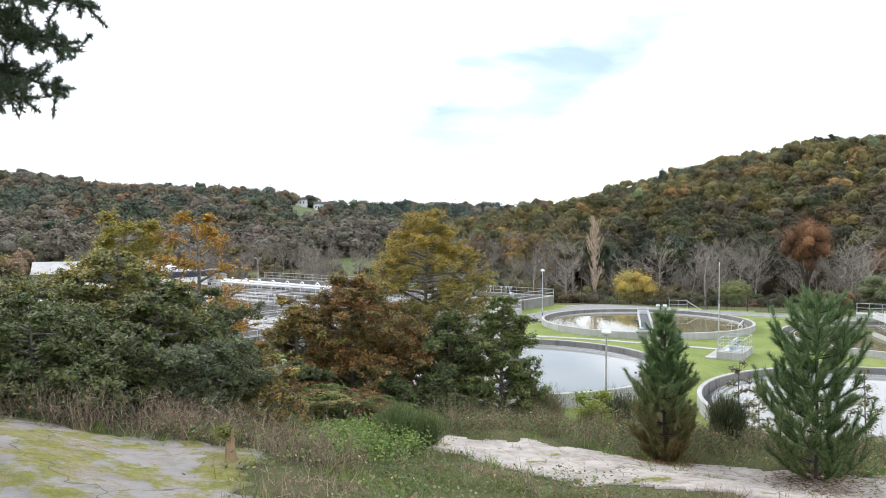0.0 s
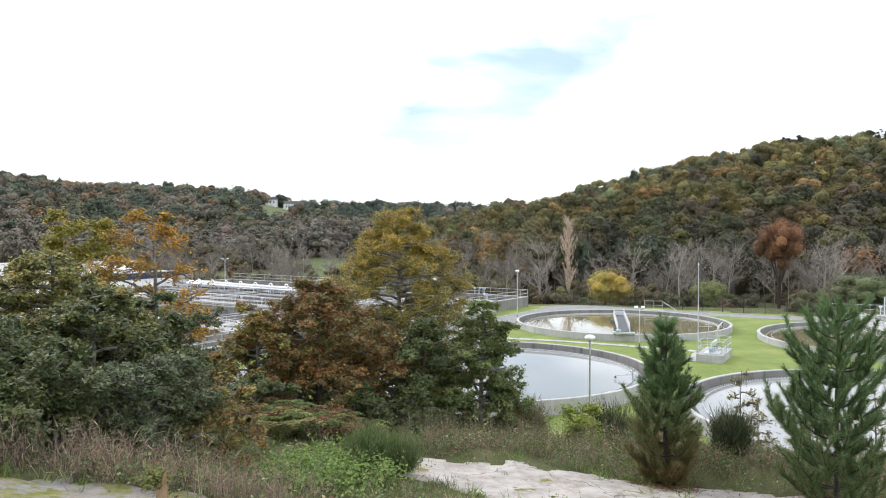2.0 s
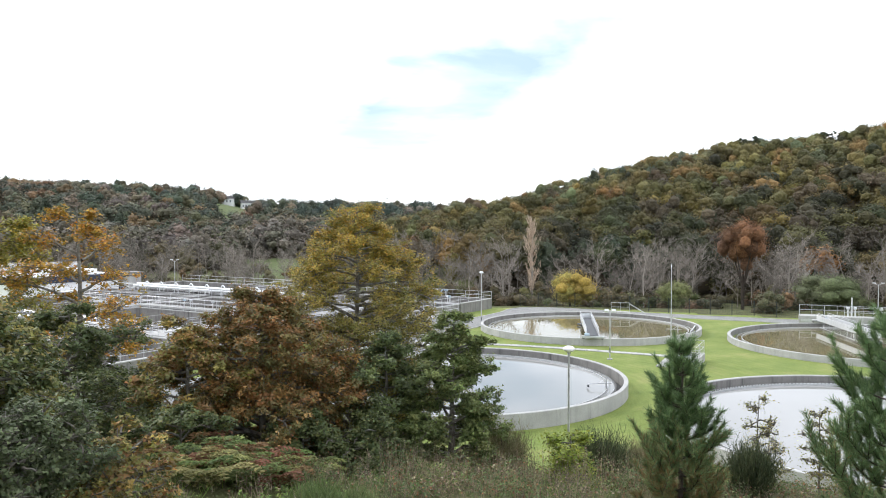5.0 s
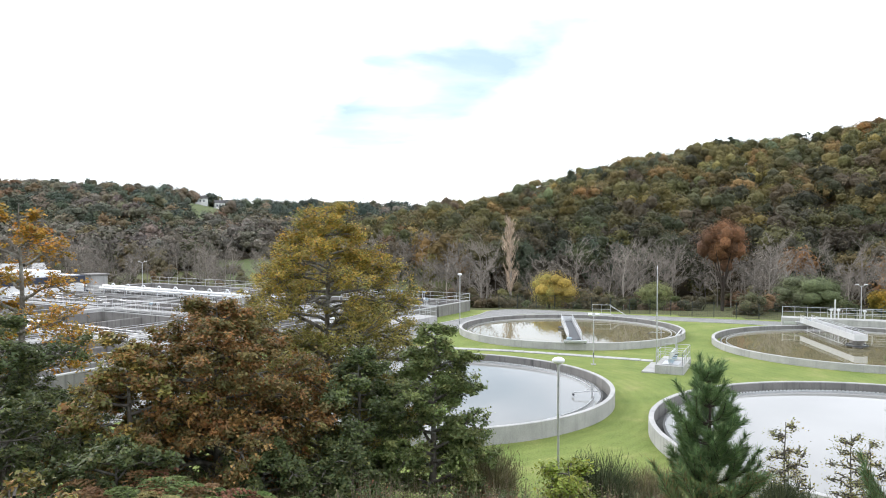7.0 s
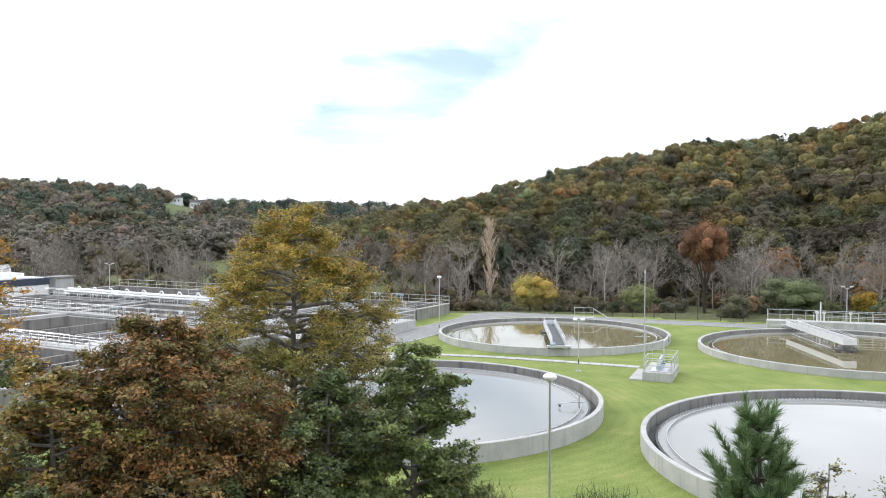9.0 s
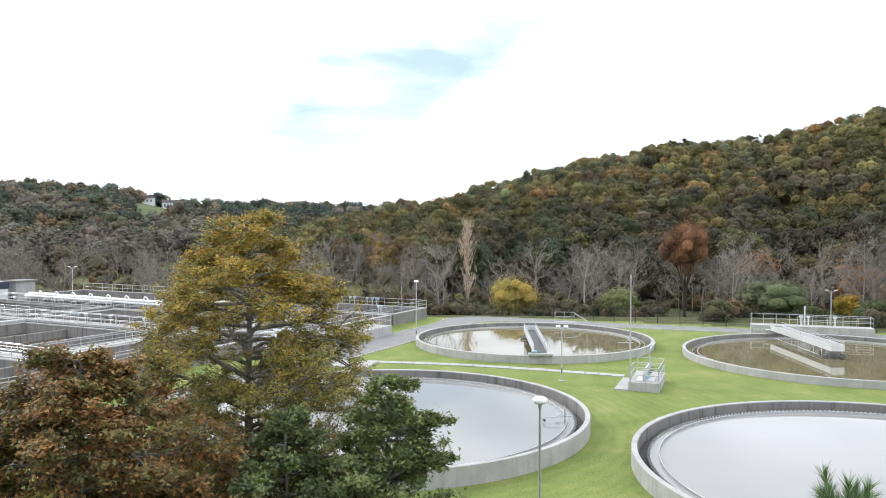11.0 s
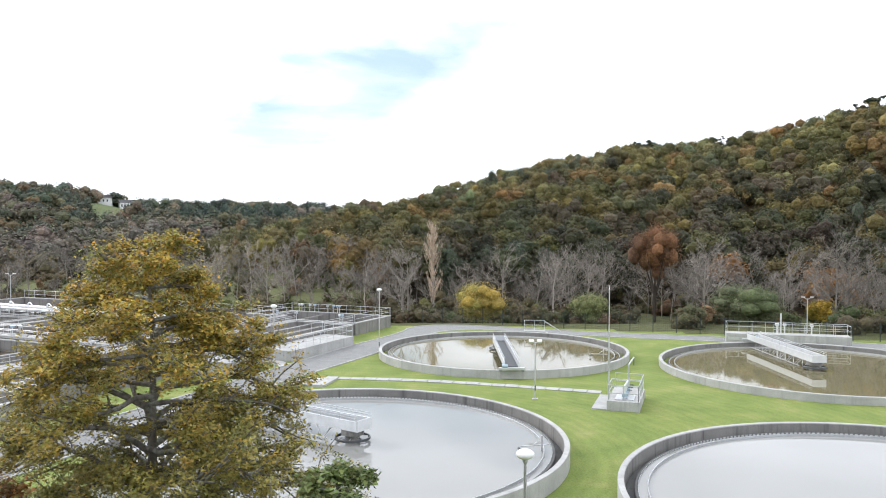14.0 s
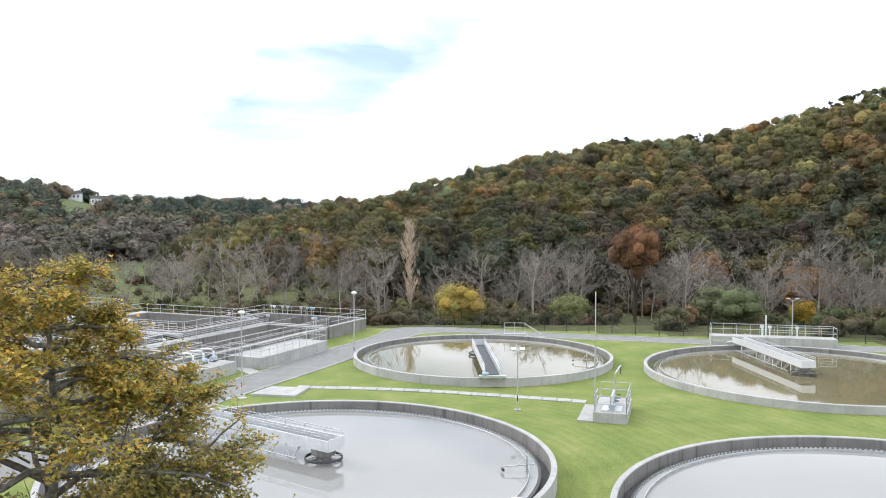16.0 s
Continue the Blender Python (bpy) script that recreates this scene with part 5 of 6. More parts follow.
def woods(name, label, b0, b1, r0, r1, step, n, size, palette_at, seed, skip=None, rmul=(0.52, 0.75)):
    rng = np.random.default_rng(seed)
    s = Soup()
    r = r0
    while r < r1:
        st = step * (0.8 + 0.5 * (r - r0) / (r1 - r0))
        nb = int(radians(b1 - b0) * r / st)
        for j in range(nb):
            b = b0 + (b1 - b0) * (j + rng.uniform(0.1, 0.9)) / nb
            rr = r + rng.uniform(-0.45, 0.45) * st
            x, y = rr * math.sin(radians(b)), rr * math.cos(radians(b))
            if skip and skip(x, y, rr, b):
                continue
            rx = st * rng.uniform(*rmul)
            rz = rx * rng.uniform(0.75, 1.1)
            h = rng.uniform(7.5, 12)
            patch = noise.noise(Vector((x * 0.018, y * 0.018, seed)))
            palette, conifer = palette_at(rr, b, patch, rng)
            if conifer:
                rx, rz = rx * 0.75, rz * 1.5
            c = np.array([x, y, land1(x, y) + h - rz * 0.8])
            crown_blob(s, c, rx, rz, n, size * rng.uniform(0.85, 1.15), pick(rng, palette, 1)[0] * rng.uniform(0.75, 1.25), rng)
        r += st * 0.72
    ob = new(name, s.mesh(name, M_FARLEAF))
    tagged(ob, label, "woods", kind="stuff")


# lighter tints: light and haze on the upper hill put into colour
HAZY_UPPER = [(3, (0.125, 0.108, 0.042)), (2, (0.105, 0.10, 0.04)), (1, (0.155, 0.105, 0.042)), (1.2, (0.09, 0.10, 0.05)), (0.6, (0.15, 0.13, 0.045))]


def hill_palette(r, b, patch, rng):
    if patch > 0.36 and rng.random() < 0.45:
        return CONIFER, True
    # shade near the foot and haze near the top, coloured in by distance
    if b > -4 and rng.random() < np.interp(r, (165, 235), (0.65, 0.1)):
        return SHADED_WOOD, False
    return (HAZY_UPPER if rng.random() < np.interp(r, (200, 320), (0.0, 0.75)) else AUTUMN), False


GREYWOOD = [(3, (0.118, 0.104, 0.088)), (2, (0.098, 0.088, 0.07)), (1, (0.085, 0.088, 0.05)), (0.8, (0.125, 0.10, 0.06))]
# far ridge leaf tints, greyed so that aerial haze sits in the colour
HAZED_RIDGE = [(3, (0.056, 0.066, 0.045)), (2, (0.078, 0.074, 0.046)), (1.4, (0.105, 0.086, 0.06)), (1.2, (0.042, 0.056, 0.042)), (0.7, (0.12, 0.082, 0.045))]


def valley_palette(r, b, patch, rng):
    # far conifers: dark green, with a bluish haze mixed into the tint
    if -21 < b < -9 and 430 < r < 560 and patch > -0.25:
        return [(2, (0.036, 0.052, 0.042)), (1, (0.048, 0.064, 0.048))], True
    if r < 330 + 60 * patch:
        return GREYWOOD, False
    if patch > 0.3:
        return CONIFER, True
    return (GREYWOOD if patch < -0.28 else HAZED_RIDGE), False


def field_gap(x, y, r, b):
    if -27.4 < b < -23.6 and 425 < r < 650 and not (b < -26.4 and noise.noise(Vector((x * 0.03, y * 0.03, 8))) > 0.05):
        return True
    if -25.5 < b < -17.0 and r < 285:
        return noise.noise(Vector((x * 0.03, y * 0.03, 3))) < 0.3
    return b > -17 and r < 400


def spur_gap(x, y, r, b):
    return b < -8 and (r > 345 or r < 150 + 8 * (-8 - b))


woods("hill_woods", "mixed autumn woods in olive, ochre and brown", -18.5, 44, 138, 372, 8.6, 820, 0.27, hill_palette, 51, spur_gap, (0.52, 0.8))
woods("valley_woods", "distant mixed woods on the far valley slopes", -52, -5, 232, 700, 12.5, 330, 0.6, valley_palette, 52, field_gap)


def bare_tree(soup, base, h, rng, spread=0.3, col=(0.2, 0.18, 0.155), dens=1.0, wmul=1.0):
    """A leafless tree of trunk, limbs and a haze of fine twigs."""
    base = np.asarray(base, float)
    top = base + [rng.normal(0, 0.09 * h), rng.normal(0, 0.09 * h), h * 0.92]
    V, F = tube_arrays([base - [0, 0, 0.3], (base + top) / 2 + rng.normal(0, 0.02 * h, 3), top], [0.010 * h, 0.007 * h, 0.012], 5)
    soup.add(V, F, np.array(col) * 1.15)
    A, B = [], []
    for i in range(int(16 * dens)):
        f = rng.uniform(0.25, 0.95)
        p = base + (top - base) * f
        az = rng.uniform(0, 2 * math.pi)
        ln = h * spread * (1.1 - 0.75 * f) * rng.uniform(0.7, 1.2)
        e = p + np.array([math.cos(az), math.sin(az), rng.uniform(0.25, 1.5)]) * ln * 0.9
        V, F = tube_arrays([p, (p + e) / 2 + rng.normal(0, 0.05 * ln, 3), e], [0.034 * wmul, 0.024 * wmul, 0.01], 3)
        soup.add(V, F, np.array(col))
        for j in range(9):
            g = rng.uniform(0.3, 1)
            q = p + (e - p) * g
            d = unit((e - p) / (np.linalg.norm(e - p) + 1e-6) + rng.normal(0, 0.6, 3) + [0, 0, 0.3])
            q2 = q + d * ln * rng.uniform(0.2, 0.5)
            A.append(q); B.append(q2)
            for _ in range(8):
                g2 = rng.uniform(0.2, 1)
                w = q + (q2 - q) * g2
                A.append(w); B.append(w + unit(d + rng.normal(0, 0.6, 3)) * ln * rng.uniform(0.1, 0.26))
    A, B = np.array(A), np.array(B)
    blades(soup, A, B, 0.021 * wmul, np.array(col) * rng.uniform(0.8, 1.25, (len(A), 1)), rng)


def valley_trees():
    rng = np.random.default_rng(61)
    s = Soup()
    for i in range(235):
        b = rng.uniform(-44, 36)
        r = rng.uniform(104, 140) + (70 if b < -8 else 0) * rng.random()
        if (-4.0 < b < -1.0 and r < 128) or (12.0 < b < 16.2 and r < 120):
            continue
        x, y = r * math.sin(radians(b)), r * math.cos(radians(b))
        col = np.array((0.255, 0.228, 0.198)) * rng.uniform(0.6, 1.35)
        bare_tree(s, (x, y, land1(x, y)), rng.uniform(5.0, 12.0), rng, rng.uniform(0.28, 0.5), col, 1.15)
    tagged(new("bare_alders", s.mesh("bare_alders", M_TWIG)), "leafless grey alders and willows along the river", "bare trees", kind="stuff")
    s = Soup()
    for i in range(640):
        b = rng.uniform(-50, 40)
        r = rng.uniform(90, 132) if b > -10 or rng.random() < 0.3 else rng.uniform(105, 225)
        x, y = r * math.sin(radians(b)), r * math.cos(radians(b))
        if y < 91.5 - 0.27 * max(x, 0) or any(abs(x - u * y / v) < k and y < v + 2 for u, v, k in ((1.5, 97, 4.2), (36.5, 96.5, 4.5), (15.6, 93.5, 2.8), (43, 91, 2.0), (28.7, 114.0, 3.0))):
            continue
        rx = rng.uniform(1.2, 3.0)
        rz = rx * rng.uniform(0.6, 1.0)
        tint = pick(rng, [(2, (0.075, 0.07, 0.035)), (2, (0.095, 0.078, 0.045)), (1.2, (0.055, 0.068, 0.026)), (0.7, (0.12, 0.075, 0.04)), (0.6, (0.095, 0.10, 0.035))], 1)[0]
        c = np.array([x, y, land1(x, y) + rz * 0.5])
        crown_blob(s, c, rx, rz, 190, 0.17, tint, rng, 5)
    tagged(new("riverside_scrub", s.mesh("riverside_scrub", M_FARLEAF, True)), "tangled olive and brown scrub along the river", "scrub", kind="stuff")


valley_trees()


def soft_tree(name, label, x, y, h, rx, tint_list, seed, n=1500, size=0.2, stem=0.25, lumps=9):
    """A single tree or bush of the valley that stands out by itself."""
    rng = np.random.default_rng(seed)
    g = land1(x, y)
    t = thing(name, label, "bush" if h < 4.5 else "tree", (x, y, g - 0.1))
    s, w = Soup(), Soup()
    rz = h * (1 - stem) / 2
    c = np.array([0, 0, h - rz])
    for k in range(3):
        tint = pick(rng, tint_list, 1)[0]
        crown_blob(s, c + rng.normal(0, 0.12 * rx, 3), rx * rng.uniform(0.8, 1.0), rz * rng.uniform(0.85, 1.05), n // 2, size, tint, rng, lumps + 6)
    for k in range(5):
        a = k * 1.3
        V, F = tube_arrays([(0, 0, -0.2), (0.1 * math.cos(a), 0.1 * math.sin(a), h * 0.3), (rx * 0.5 * math.cos(a), rx * 0.5 * math.sin(a), h * 0.75)], [0.02 * h, 0.014 * h, 0.01], 5)
        w.add(V, F)
    part("trunk", w.mesh("trunk", M_BARK_DARK, True), None, t)
    part("crown", s.mesh("crown", M_FARLEAF, True), None, t)


def poplar():
    rng = np.random.default_rng(70)
    x, y = -5.2, 122.0
    t = thing("bare_poplar", "tall leafless poplar with upright pale twigs", "poplar", (x, y, land1(x, y) - 0.2))
    s = Soup()
    h = 12.6 - land1(x, y)
    A, B = [], []
    V, F = tube_arrays([(0, 0, 0), (0.1, 0, h * 0.5), (0, 0, h)], [0.28, 0.16, 0.03], 6)
    wood = Soup()
    wood.add(V, F)
    for i in range(120):
        z = h * rng.uniform(0.1, 0.93)
        az = rng.uniform(0, 2 * math.pi)
        ln = rng.uniform(1.5, 4.0) * np.interp(z / h, [0, 0.4, 1], [0.8, 1.0, 0.35])
        p = np.array([0, 0, z])
        e = p + np.array([math.cos(az) * 0.52, math.sin(az) * 0.52, 1.0]) * ln
        A.append(p); B.append(e)
        for j in range(14):
            q = p + (e - p) * rng.uniform(0.15, 1)
            A.append(q); B.append(q + unit(np.array([rng.normal(0, 0.35), rng.normal(0, 0.35), 1])) * rng.uniform(0.5, 1.3))
    A, B = np.array(A), np.array(B)
    blades(s, A, B, 0.034, np.array((0.56, 0.45, 0.35)) * rng.uniform(0.75, 1.25, (len(A), 1)), rng)
    part("trunk", wood.mesh("trunk", M_BARK_PALE, True), None, t)
    part("crown", s.mesh("crown", M_TWIG), None, t)


poplar()
YEL = [(2, (0.30, 0.26, 0.075)), (1, (0.24, 0.235, 0.08)), (1, (0.32, 0.23, 0.06))]
soft_tree("yellow_willow", "rounded willow with yellow autumn leaves", 1.5, 97, 5.8, 3.6, YEL, 71, 9000, 0.085, 0.1)
soft_tree("orange_oak", "domed oak with orange crown at the wood's edge", 28.7, 114.0, 14.2, 4.2, [(2, (0.22, 0.115, 0.05)), (1, (0.17, 0.095, 0.05))], 72, 11000, 0.10, 0.4)
soft_tree("grey_willow", "broad grey-green willow bush behind the fence", 36.5, 96.5, 5.8, 4.6, [(1, (0.13, 0.145, 0.075)), (1, (0.11, 0.12, 0.065))], 73, 10000, 0.085, 0.05)
soft_tree("green_bush", "rounded pale green bush behind the road", 15.6, 93.5, 4.0, 2.8, [(1, (0.16, 0.175, 0.075))], 74, 6500, 0.075, 0.05)
soft_tree("yellow_bush", "small bright yellow bush behind the fence", 43.0, 91.0, 3.3, 1.7, [(1, (0.34, 0.22, 0.03)), (1, (0.24, 0.18, 0.03))], 75, 3000, 0.085, 0.05)
soft_tree("field_oak", "round dark oak standing in the valley field", -69, 194, 10.0, 4.6, [(1, (0.065, 0.06, 0.025)), (1, (0.05, 0.055, 0.022))], 76, 5000, 0.17, 0.2)


# ---------- skyline pines, houses and river ----------
def skyline_pine(b, r, up, rx, seed):
    rng = np.random.default_rng(seed)
    x, y = r * math.sin(radians(b)), r * math.cos(radians(b))
    h = 10 + up
    t = thing("skyline_pine", "dark open-crowned pine above the ridge woods", "pine", (x, y, land1(x, y)), group="ridge pines")
    s, w = Soup(), Soup()
    V, F = tube_arrays([(0, 0, -1), (0.3, 0, h * 0.6), (0, 0, h)], [0.25, 0.18, 0.06], 6)
    w.add(V, F)
    for k in range(9):
        c = np.array([rng.normal(0, rx * 0.5), rng.normal(0, rx * 0.5), h - rng.uniform(0.2, up * 0.6 + 3.0)])
        crown_blob(s, c, rx * rng.uniform(0.26, 0.46), rx * rng.uniform(0.18, 0.3), 200, 0.26, pick(rng, CONIFER, 1)[0], rng, 7)
        V, F = tube_arrays([(0, 0, h * 0.6), c], [0.1, 0.04], 4)
        w.add(V, F)
    part("trunk", w.mesh("trunk", M_BARK_DARK), None, t)
    part("crown", s.mesh("crown", M_FARLEAF), None, t)


for i, (b, r, up, rx) in enumerate(((12.7, 335, 1.4, 3.4), (13.4, 337, 1.8, 3.6), (16.6, 338, 1.4, 1.2), (17.8, 336, 1.8, 1.4), (18.3, 340, 1.6, 1.4), (26.8, 325, 2.2, 3.2), (27.8, 322, 2.8, 3.6), (28.9, 325, 2.8, 3.6), (30.2, 325, 2.6, 3.4), (22.5, 328, 0.8, 2.4))):
    skyline_pine(b, r, up, rx, 300 + i)


def far_house(x, y, w, d, h, ang, label):
    t = thing("far_house", label, "house", (x, y, land1(x, y) - 0.2), ang, group="houses on the far ridge")
    part("wall", box(0, w, 0, d, -5.0, h), M_WHITE, t)
    bm = bmesh.new()
    o = 0.5
    vs = [bm.verts.new(v) for v in ((-o, -o, h), (w + o, -o, h), (w + o, d / 2, h + d * 0.32), (-o, d / 2, h + d * 0.32), (-o, d + o, h), (w + o, d + o, h))]
    for q in ((0, 1, 2, 3), (3, 2, 5, 4), (0, 3, 4), (1, 5, 2), (0, 4, 5, 1)):
        bm.faces.new([vs[i] for i in q])
    roof = part("roof", bm, M_ROOF, t, "grey slate roof")
    part("chimney", box(w * 0.3, w * 0.3 + 0.8, d / 2 - 0.4, d / 2 + 0.4, h, h + d * 0.32 + 1.2), M_WHITE, roof)
    n = max(2, int(w / 2.6))
    for k in range(n):
        x0 = 0.8 + k * (w - 1.6) / n
        part("window", box(x0, x0 + 1.1, -0.05, 0.0, h * 0.35, h * 0.72), M_NAVY, t)


M_ROOF = soil_mat("slate_roof", [(0.3, (0.10, 0.10, 0.11)), (0.7, (0.16, 0.155, 0.15))], 3)
for b, r, w, h, ang, lab in ((-24.6, 640, 13, 4.8, 8, "white two-storey house above a green field"), (-26.0, 648, 10, 4.6, -10, "grey house with slate roof on the ridge"), (-28.4, 560, 14, 4.6, 12, "long low white house among trees"), (-43.5, 610, 11, 5, 0, "white house on the wooded ridge"), (-34.5, 610, 10, 4.5, 10, "white house among ridge trees")):
    x, y = r * math.sin(radians(b)), r * math.cos(radians(b))
    far_house(x, y, w, 7.5, h, -b + ang, lab)

river_l = bezier([(-90, 128), (-45, 117), (-18, 108), (2, 106.5), (30, 101), (62, 92), (90, 84)])
ribbon("water", offset(river_l, -3.5), offset(river_l, 3.5), -2.6, -2.15, M_RIVER, "dark slow river between scrub banks", "water")


# ---------- bank below the camera ----------
def drape(name, outline_fn, x0, x1, y0, y1, step, lift, mat, label, category, seed):
    """An uneven slab that follows the ground inside outline_fn(x, y) > 0."""
    xs, ys = np.arange(x0, x1, step), np.arange(y0, y1, step)
    rng = np.random.default_rng(seed)
    V, F, idx = [], [], {}

    def vid(i, j, k):
        key = (i, j, k)
        if key not in idx:
            idx[key] = len(V)
            x, y = xs[i], ys[j]
            jx, jy = noise.noise(Vector((x * 3, y * 3, 1))) * step * 0.5, noise.noise(Vector((x * 3, y * 3, 9))) * step * 0.5
            V.append((x + jx, y + jy, land1(x, y) + (lift + 0.015 * noise.noise(Vector((x * 1.5, y * 1.5, 4))) if k else -0.25)))
        return idx[key]

    inside = np.array([[outline_fn(x + step / 2, y + step / 2) > 0 for y in ys] for x in xs])
    for i in range(len(xs) - 1):
        for j in range(len(ys) - 1):
            if not inside[i, j]:
                continue
            F.append((vid(i, j, 1), vid(i + 1, j, 1), vid(i + 1, j + 1, 1), vid(i, j + 1, 1)))
            for (di, dj), (p, q) in (((-1, 0), ((i, j), (i, j + 1))), ((1, 0), ((i + 1, j + 1), (i + 1, j))), ((0, -1), ((i + 1, j), (i, j))), ((0, 1), ((i, j + 1), (i + 1, j + 1)))):
                a, c = i + di, j + dj
                if not (0 <= a < len(xs) and 0 <= c < len(ys) and inside[a, c]):
                    F.append((vid(*p, 1), vid(*q, 1), vid(*q, 0), vid(*p, 0)))
    me = raw_mesh(name, V, [np.array(F)], mat, smooth=True)
    return tagged(new(name, me), label, category, kind="structure")


def wobble(x, y, s=1.0, a=0.5, z=0.0):
    return a * noise.noise(Vector((x * s, y * s, z)))


def track_shape(x, y):
    mid = np.interp(x, [-2.6, 0, 3, 6, 9, 14], [-0.5, -0.75, -1.05, -1.5, -2.1, -3.2])
    half = np.interp(x, [-2.7, -2.0, 1, 5, 14], [0.6, 1.2, 1.6, 1.9, 2.0])
    return half - abs(y - mid) + wobble(x, y, 1.3, 0.5) if x > -2.6 + 0.25 * y else -1


def moss_shape(x, y):
    edge = min(-8.7 + 0.12 * (x + 8) - y, (-1.6 - 0.55 * (y + 11)) - x, x + 11)
    return edge + wobble(x, y, 1.1, 0.9, 3)


drape("track", track_shape, -3, 14, -6, 2.5, 0.16, 0.035, M_SLAB, "cracked pale concrete track with grit", "track", 1)
drape("slab", moss_shape, -11, 1.5, -17, -6.5, 0.18, 0.04, M_SLAB_MOSS, "old concrete slab overgrown with moss", "slab", 2)


def on_slab(x, y):
    return track_shape(x, y) > 0.12 or moss_shape(x, y) > 0.25


HERB = [(3, (0.085, 0.112, 0.034)), (2, (0.122, 0.142, 0.048)), (1.2, (0.17, 0.15, 0.078)), (0.7, (0.22, 0.185, 0.115)), (1.6, (0.066, 0.098, 0.03))]
DRY = [(2, (0.188, 0.147, 0.1)), (1.5, (0.144, 0.106, 0.083)), (1, (0.237, 0.194, 0.138))]
FRESH = [(2, (0.101, 0.155, 0.038)), (1.5, (0.142, 0.189, 0.047)), (1, (0.081, 0.121, 0.041))]
BRAMBLE = [(3, (0.068, 0.097, 0.038)), (1.5, (0.101, 0.128, 0.054)), (0.8, (0.128, 0.074, 0.041)), (0.4, (0.176, 0.081, 0.041))]


def rough_grass():
    rng = np.random.default_rng(81)
    s = Soup()
    n = 5200
    X, Y = rng.uniform(-13, 15, n), rng.uniform(-15, 13.2, n)
    for x, y in zip(X, Y):
        if on_slab(x, y) and rng.random() > 0.03:
            continue
        dens = noise.noise(Vector((x * 0.55, y * 0.55, 7)))
        if dens < -0.28:
            continue
        k = rng.integers(12, 26)
        g = land1(x, y)
        c = np.array([x, y, g - 0.02]) + rng.normal(0, 0.12, (k, 3)) * [1, 1, 0]
        hgt = rng.uniform(0.05, 0.19) * (1.0 + 0.9 * max(dens, 0))
        tip = c + rng.normal(0, 0.11, (k, 3)) + [0, 0, hgt]
        pal = DRY if noise.noise(Vector((x * 0.4, y * 0.4, 21))) > 0.33 else (FRESH if noise.noise(Vector((x * 0.5, y * 0.5, 33))) > 0.0 else HERB)
        blades(s, c, tip, 0.009, pick(rng, pal, k), rng)
    tagged(new("rough_grass", s.mesh("rough_grass", M_GRASS)), "rough green and straw-coloured grass on the bank", "grass", kind="stuff")


def herbs():
    rng = np.random.default_rng(82)
    s = Soup()
    spots = 1300
    for _ in range(spots):
        x, y = rng.uniform(-13, 15), rng.uniform(-14, 13.0)
        if on_slab(x, y):
            continue
        d = noise.noise(Vector((x * 0.45, y * 0.45, 55)))
        if d < -0.05:
            continue
        g = land1(x, y)
        k = 90
        rad = rng.uniform(0.2, 0.5)
        p = rng.normal(0, 1, (k, 3)) * [rad, rad, 0.11] + [x, y, g + 0.12 + 0.3 * max(d, 0)]
        leaf_quads(s, p, 0.032, pick(rng, BRAMBLE if d > 0.12 else HERB, k), rng, 0.9, 0.75)
    # bright nettle patch in front of the track's end
    for _ in range(90):
        x, y = rng.normal(-2.9, 0.6), rng.normal(-3.2, 0.8)
        g = land1(x, y)
        p = rng.normal(0, 1, (80, 3)) * [0.2, 0.2, 0.13] + [x, y, g + 0.28]
        leaf_quads(s, p, 0.034, pick(rng, FRESH, 80), rng, 0.9, 0.7)
    tagged(new("low_herbs", s.mesh("low_herbs", M_GRASS)), "low brambles, nettles and herbs on the bank", "herbs", kind="stuff")


def stalks():
    rng = np.random.default_rng(83)
    s = Soup()
    for _ in range(480):
        if rng.random() < 0.55:
            x, y = rng.uniform(-10.5, -1.5), rng.uniform(-8.7, -7.6)
            y += 0.1 * (x + 9) * (x > -6)
        else:
            x, y = rng.uniform(-5, 12), rng.uniform(-5.5, 5.0)
        if on_slab(x, y) or (x > -2.5 and -4.2 < y < 0.8):
            continue
        g = land1(x, y)
        h = rng.uniform(0.25, 0.75)
        k = 7
        c = np.array([x, y, g]) + rng.normal(0, 0.05, (k, 3)) * [1, 1, 0]
        tip = c + rng.normal(0, 0.16, (k, 3)) + [0, 0, h]
        col = pick(rng, DRY + [(5, (0.085, 0.06, 0.055))], k)
        blades(s, c, tip, 0.006, col, rng)
        m = 26
        i = rng.integers(0, k, m)
        q = c[i] + (tip[i] - c[i]) * rng.uniform(0.35, 1.0, (m, 1))
        blades(s, q, q + rng.normal(0, 0.09, (m, 3)) + [0, 0, 0.07], 0.005, pick(rng, DRY, m), rng)
    tagged(new("dry_stalks", s.mesh("dry_stalks", M_GRASS)), "dead brown weed stalks along the bank edge", "weeds", kind="stuff")


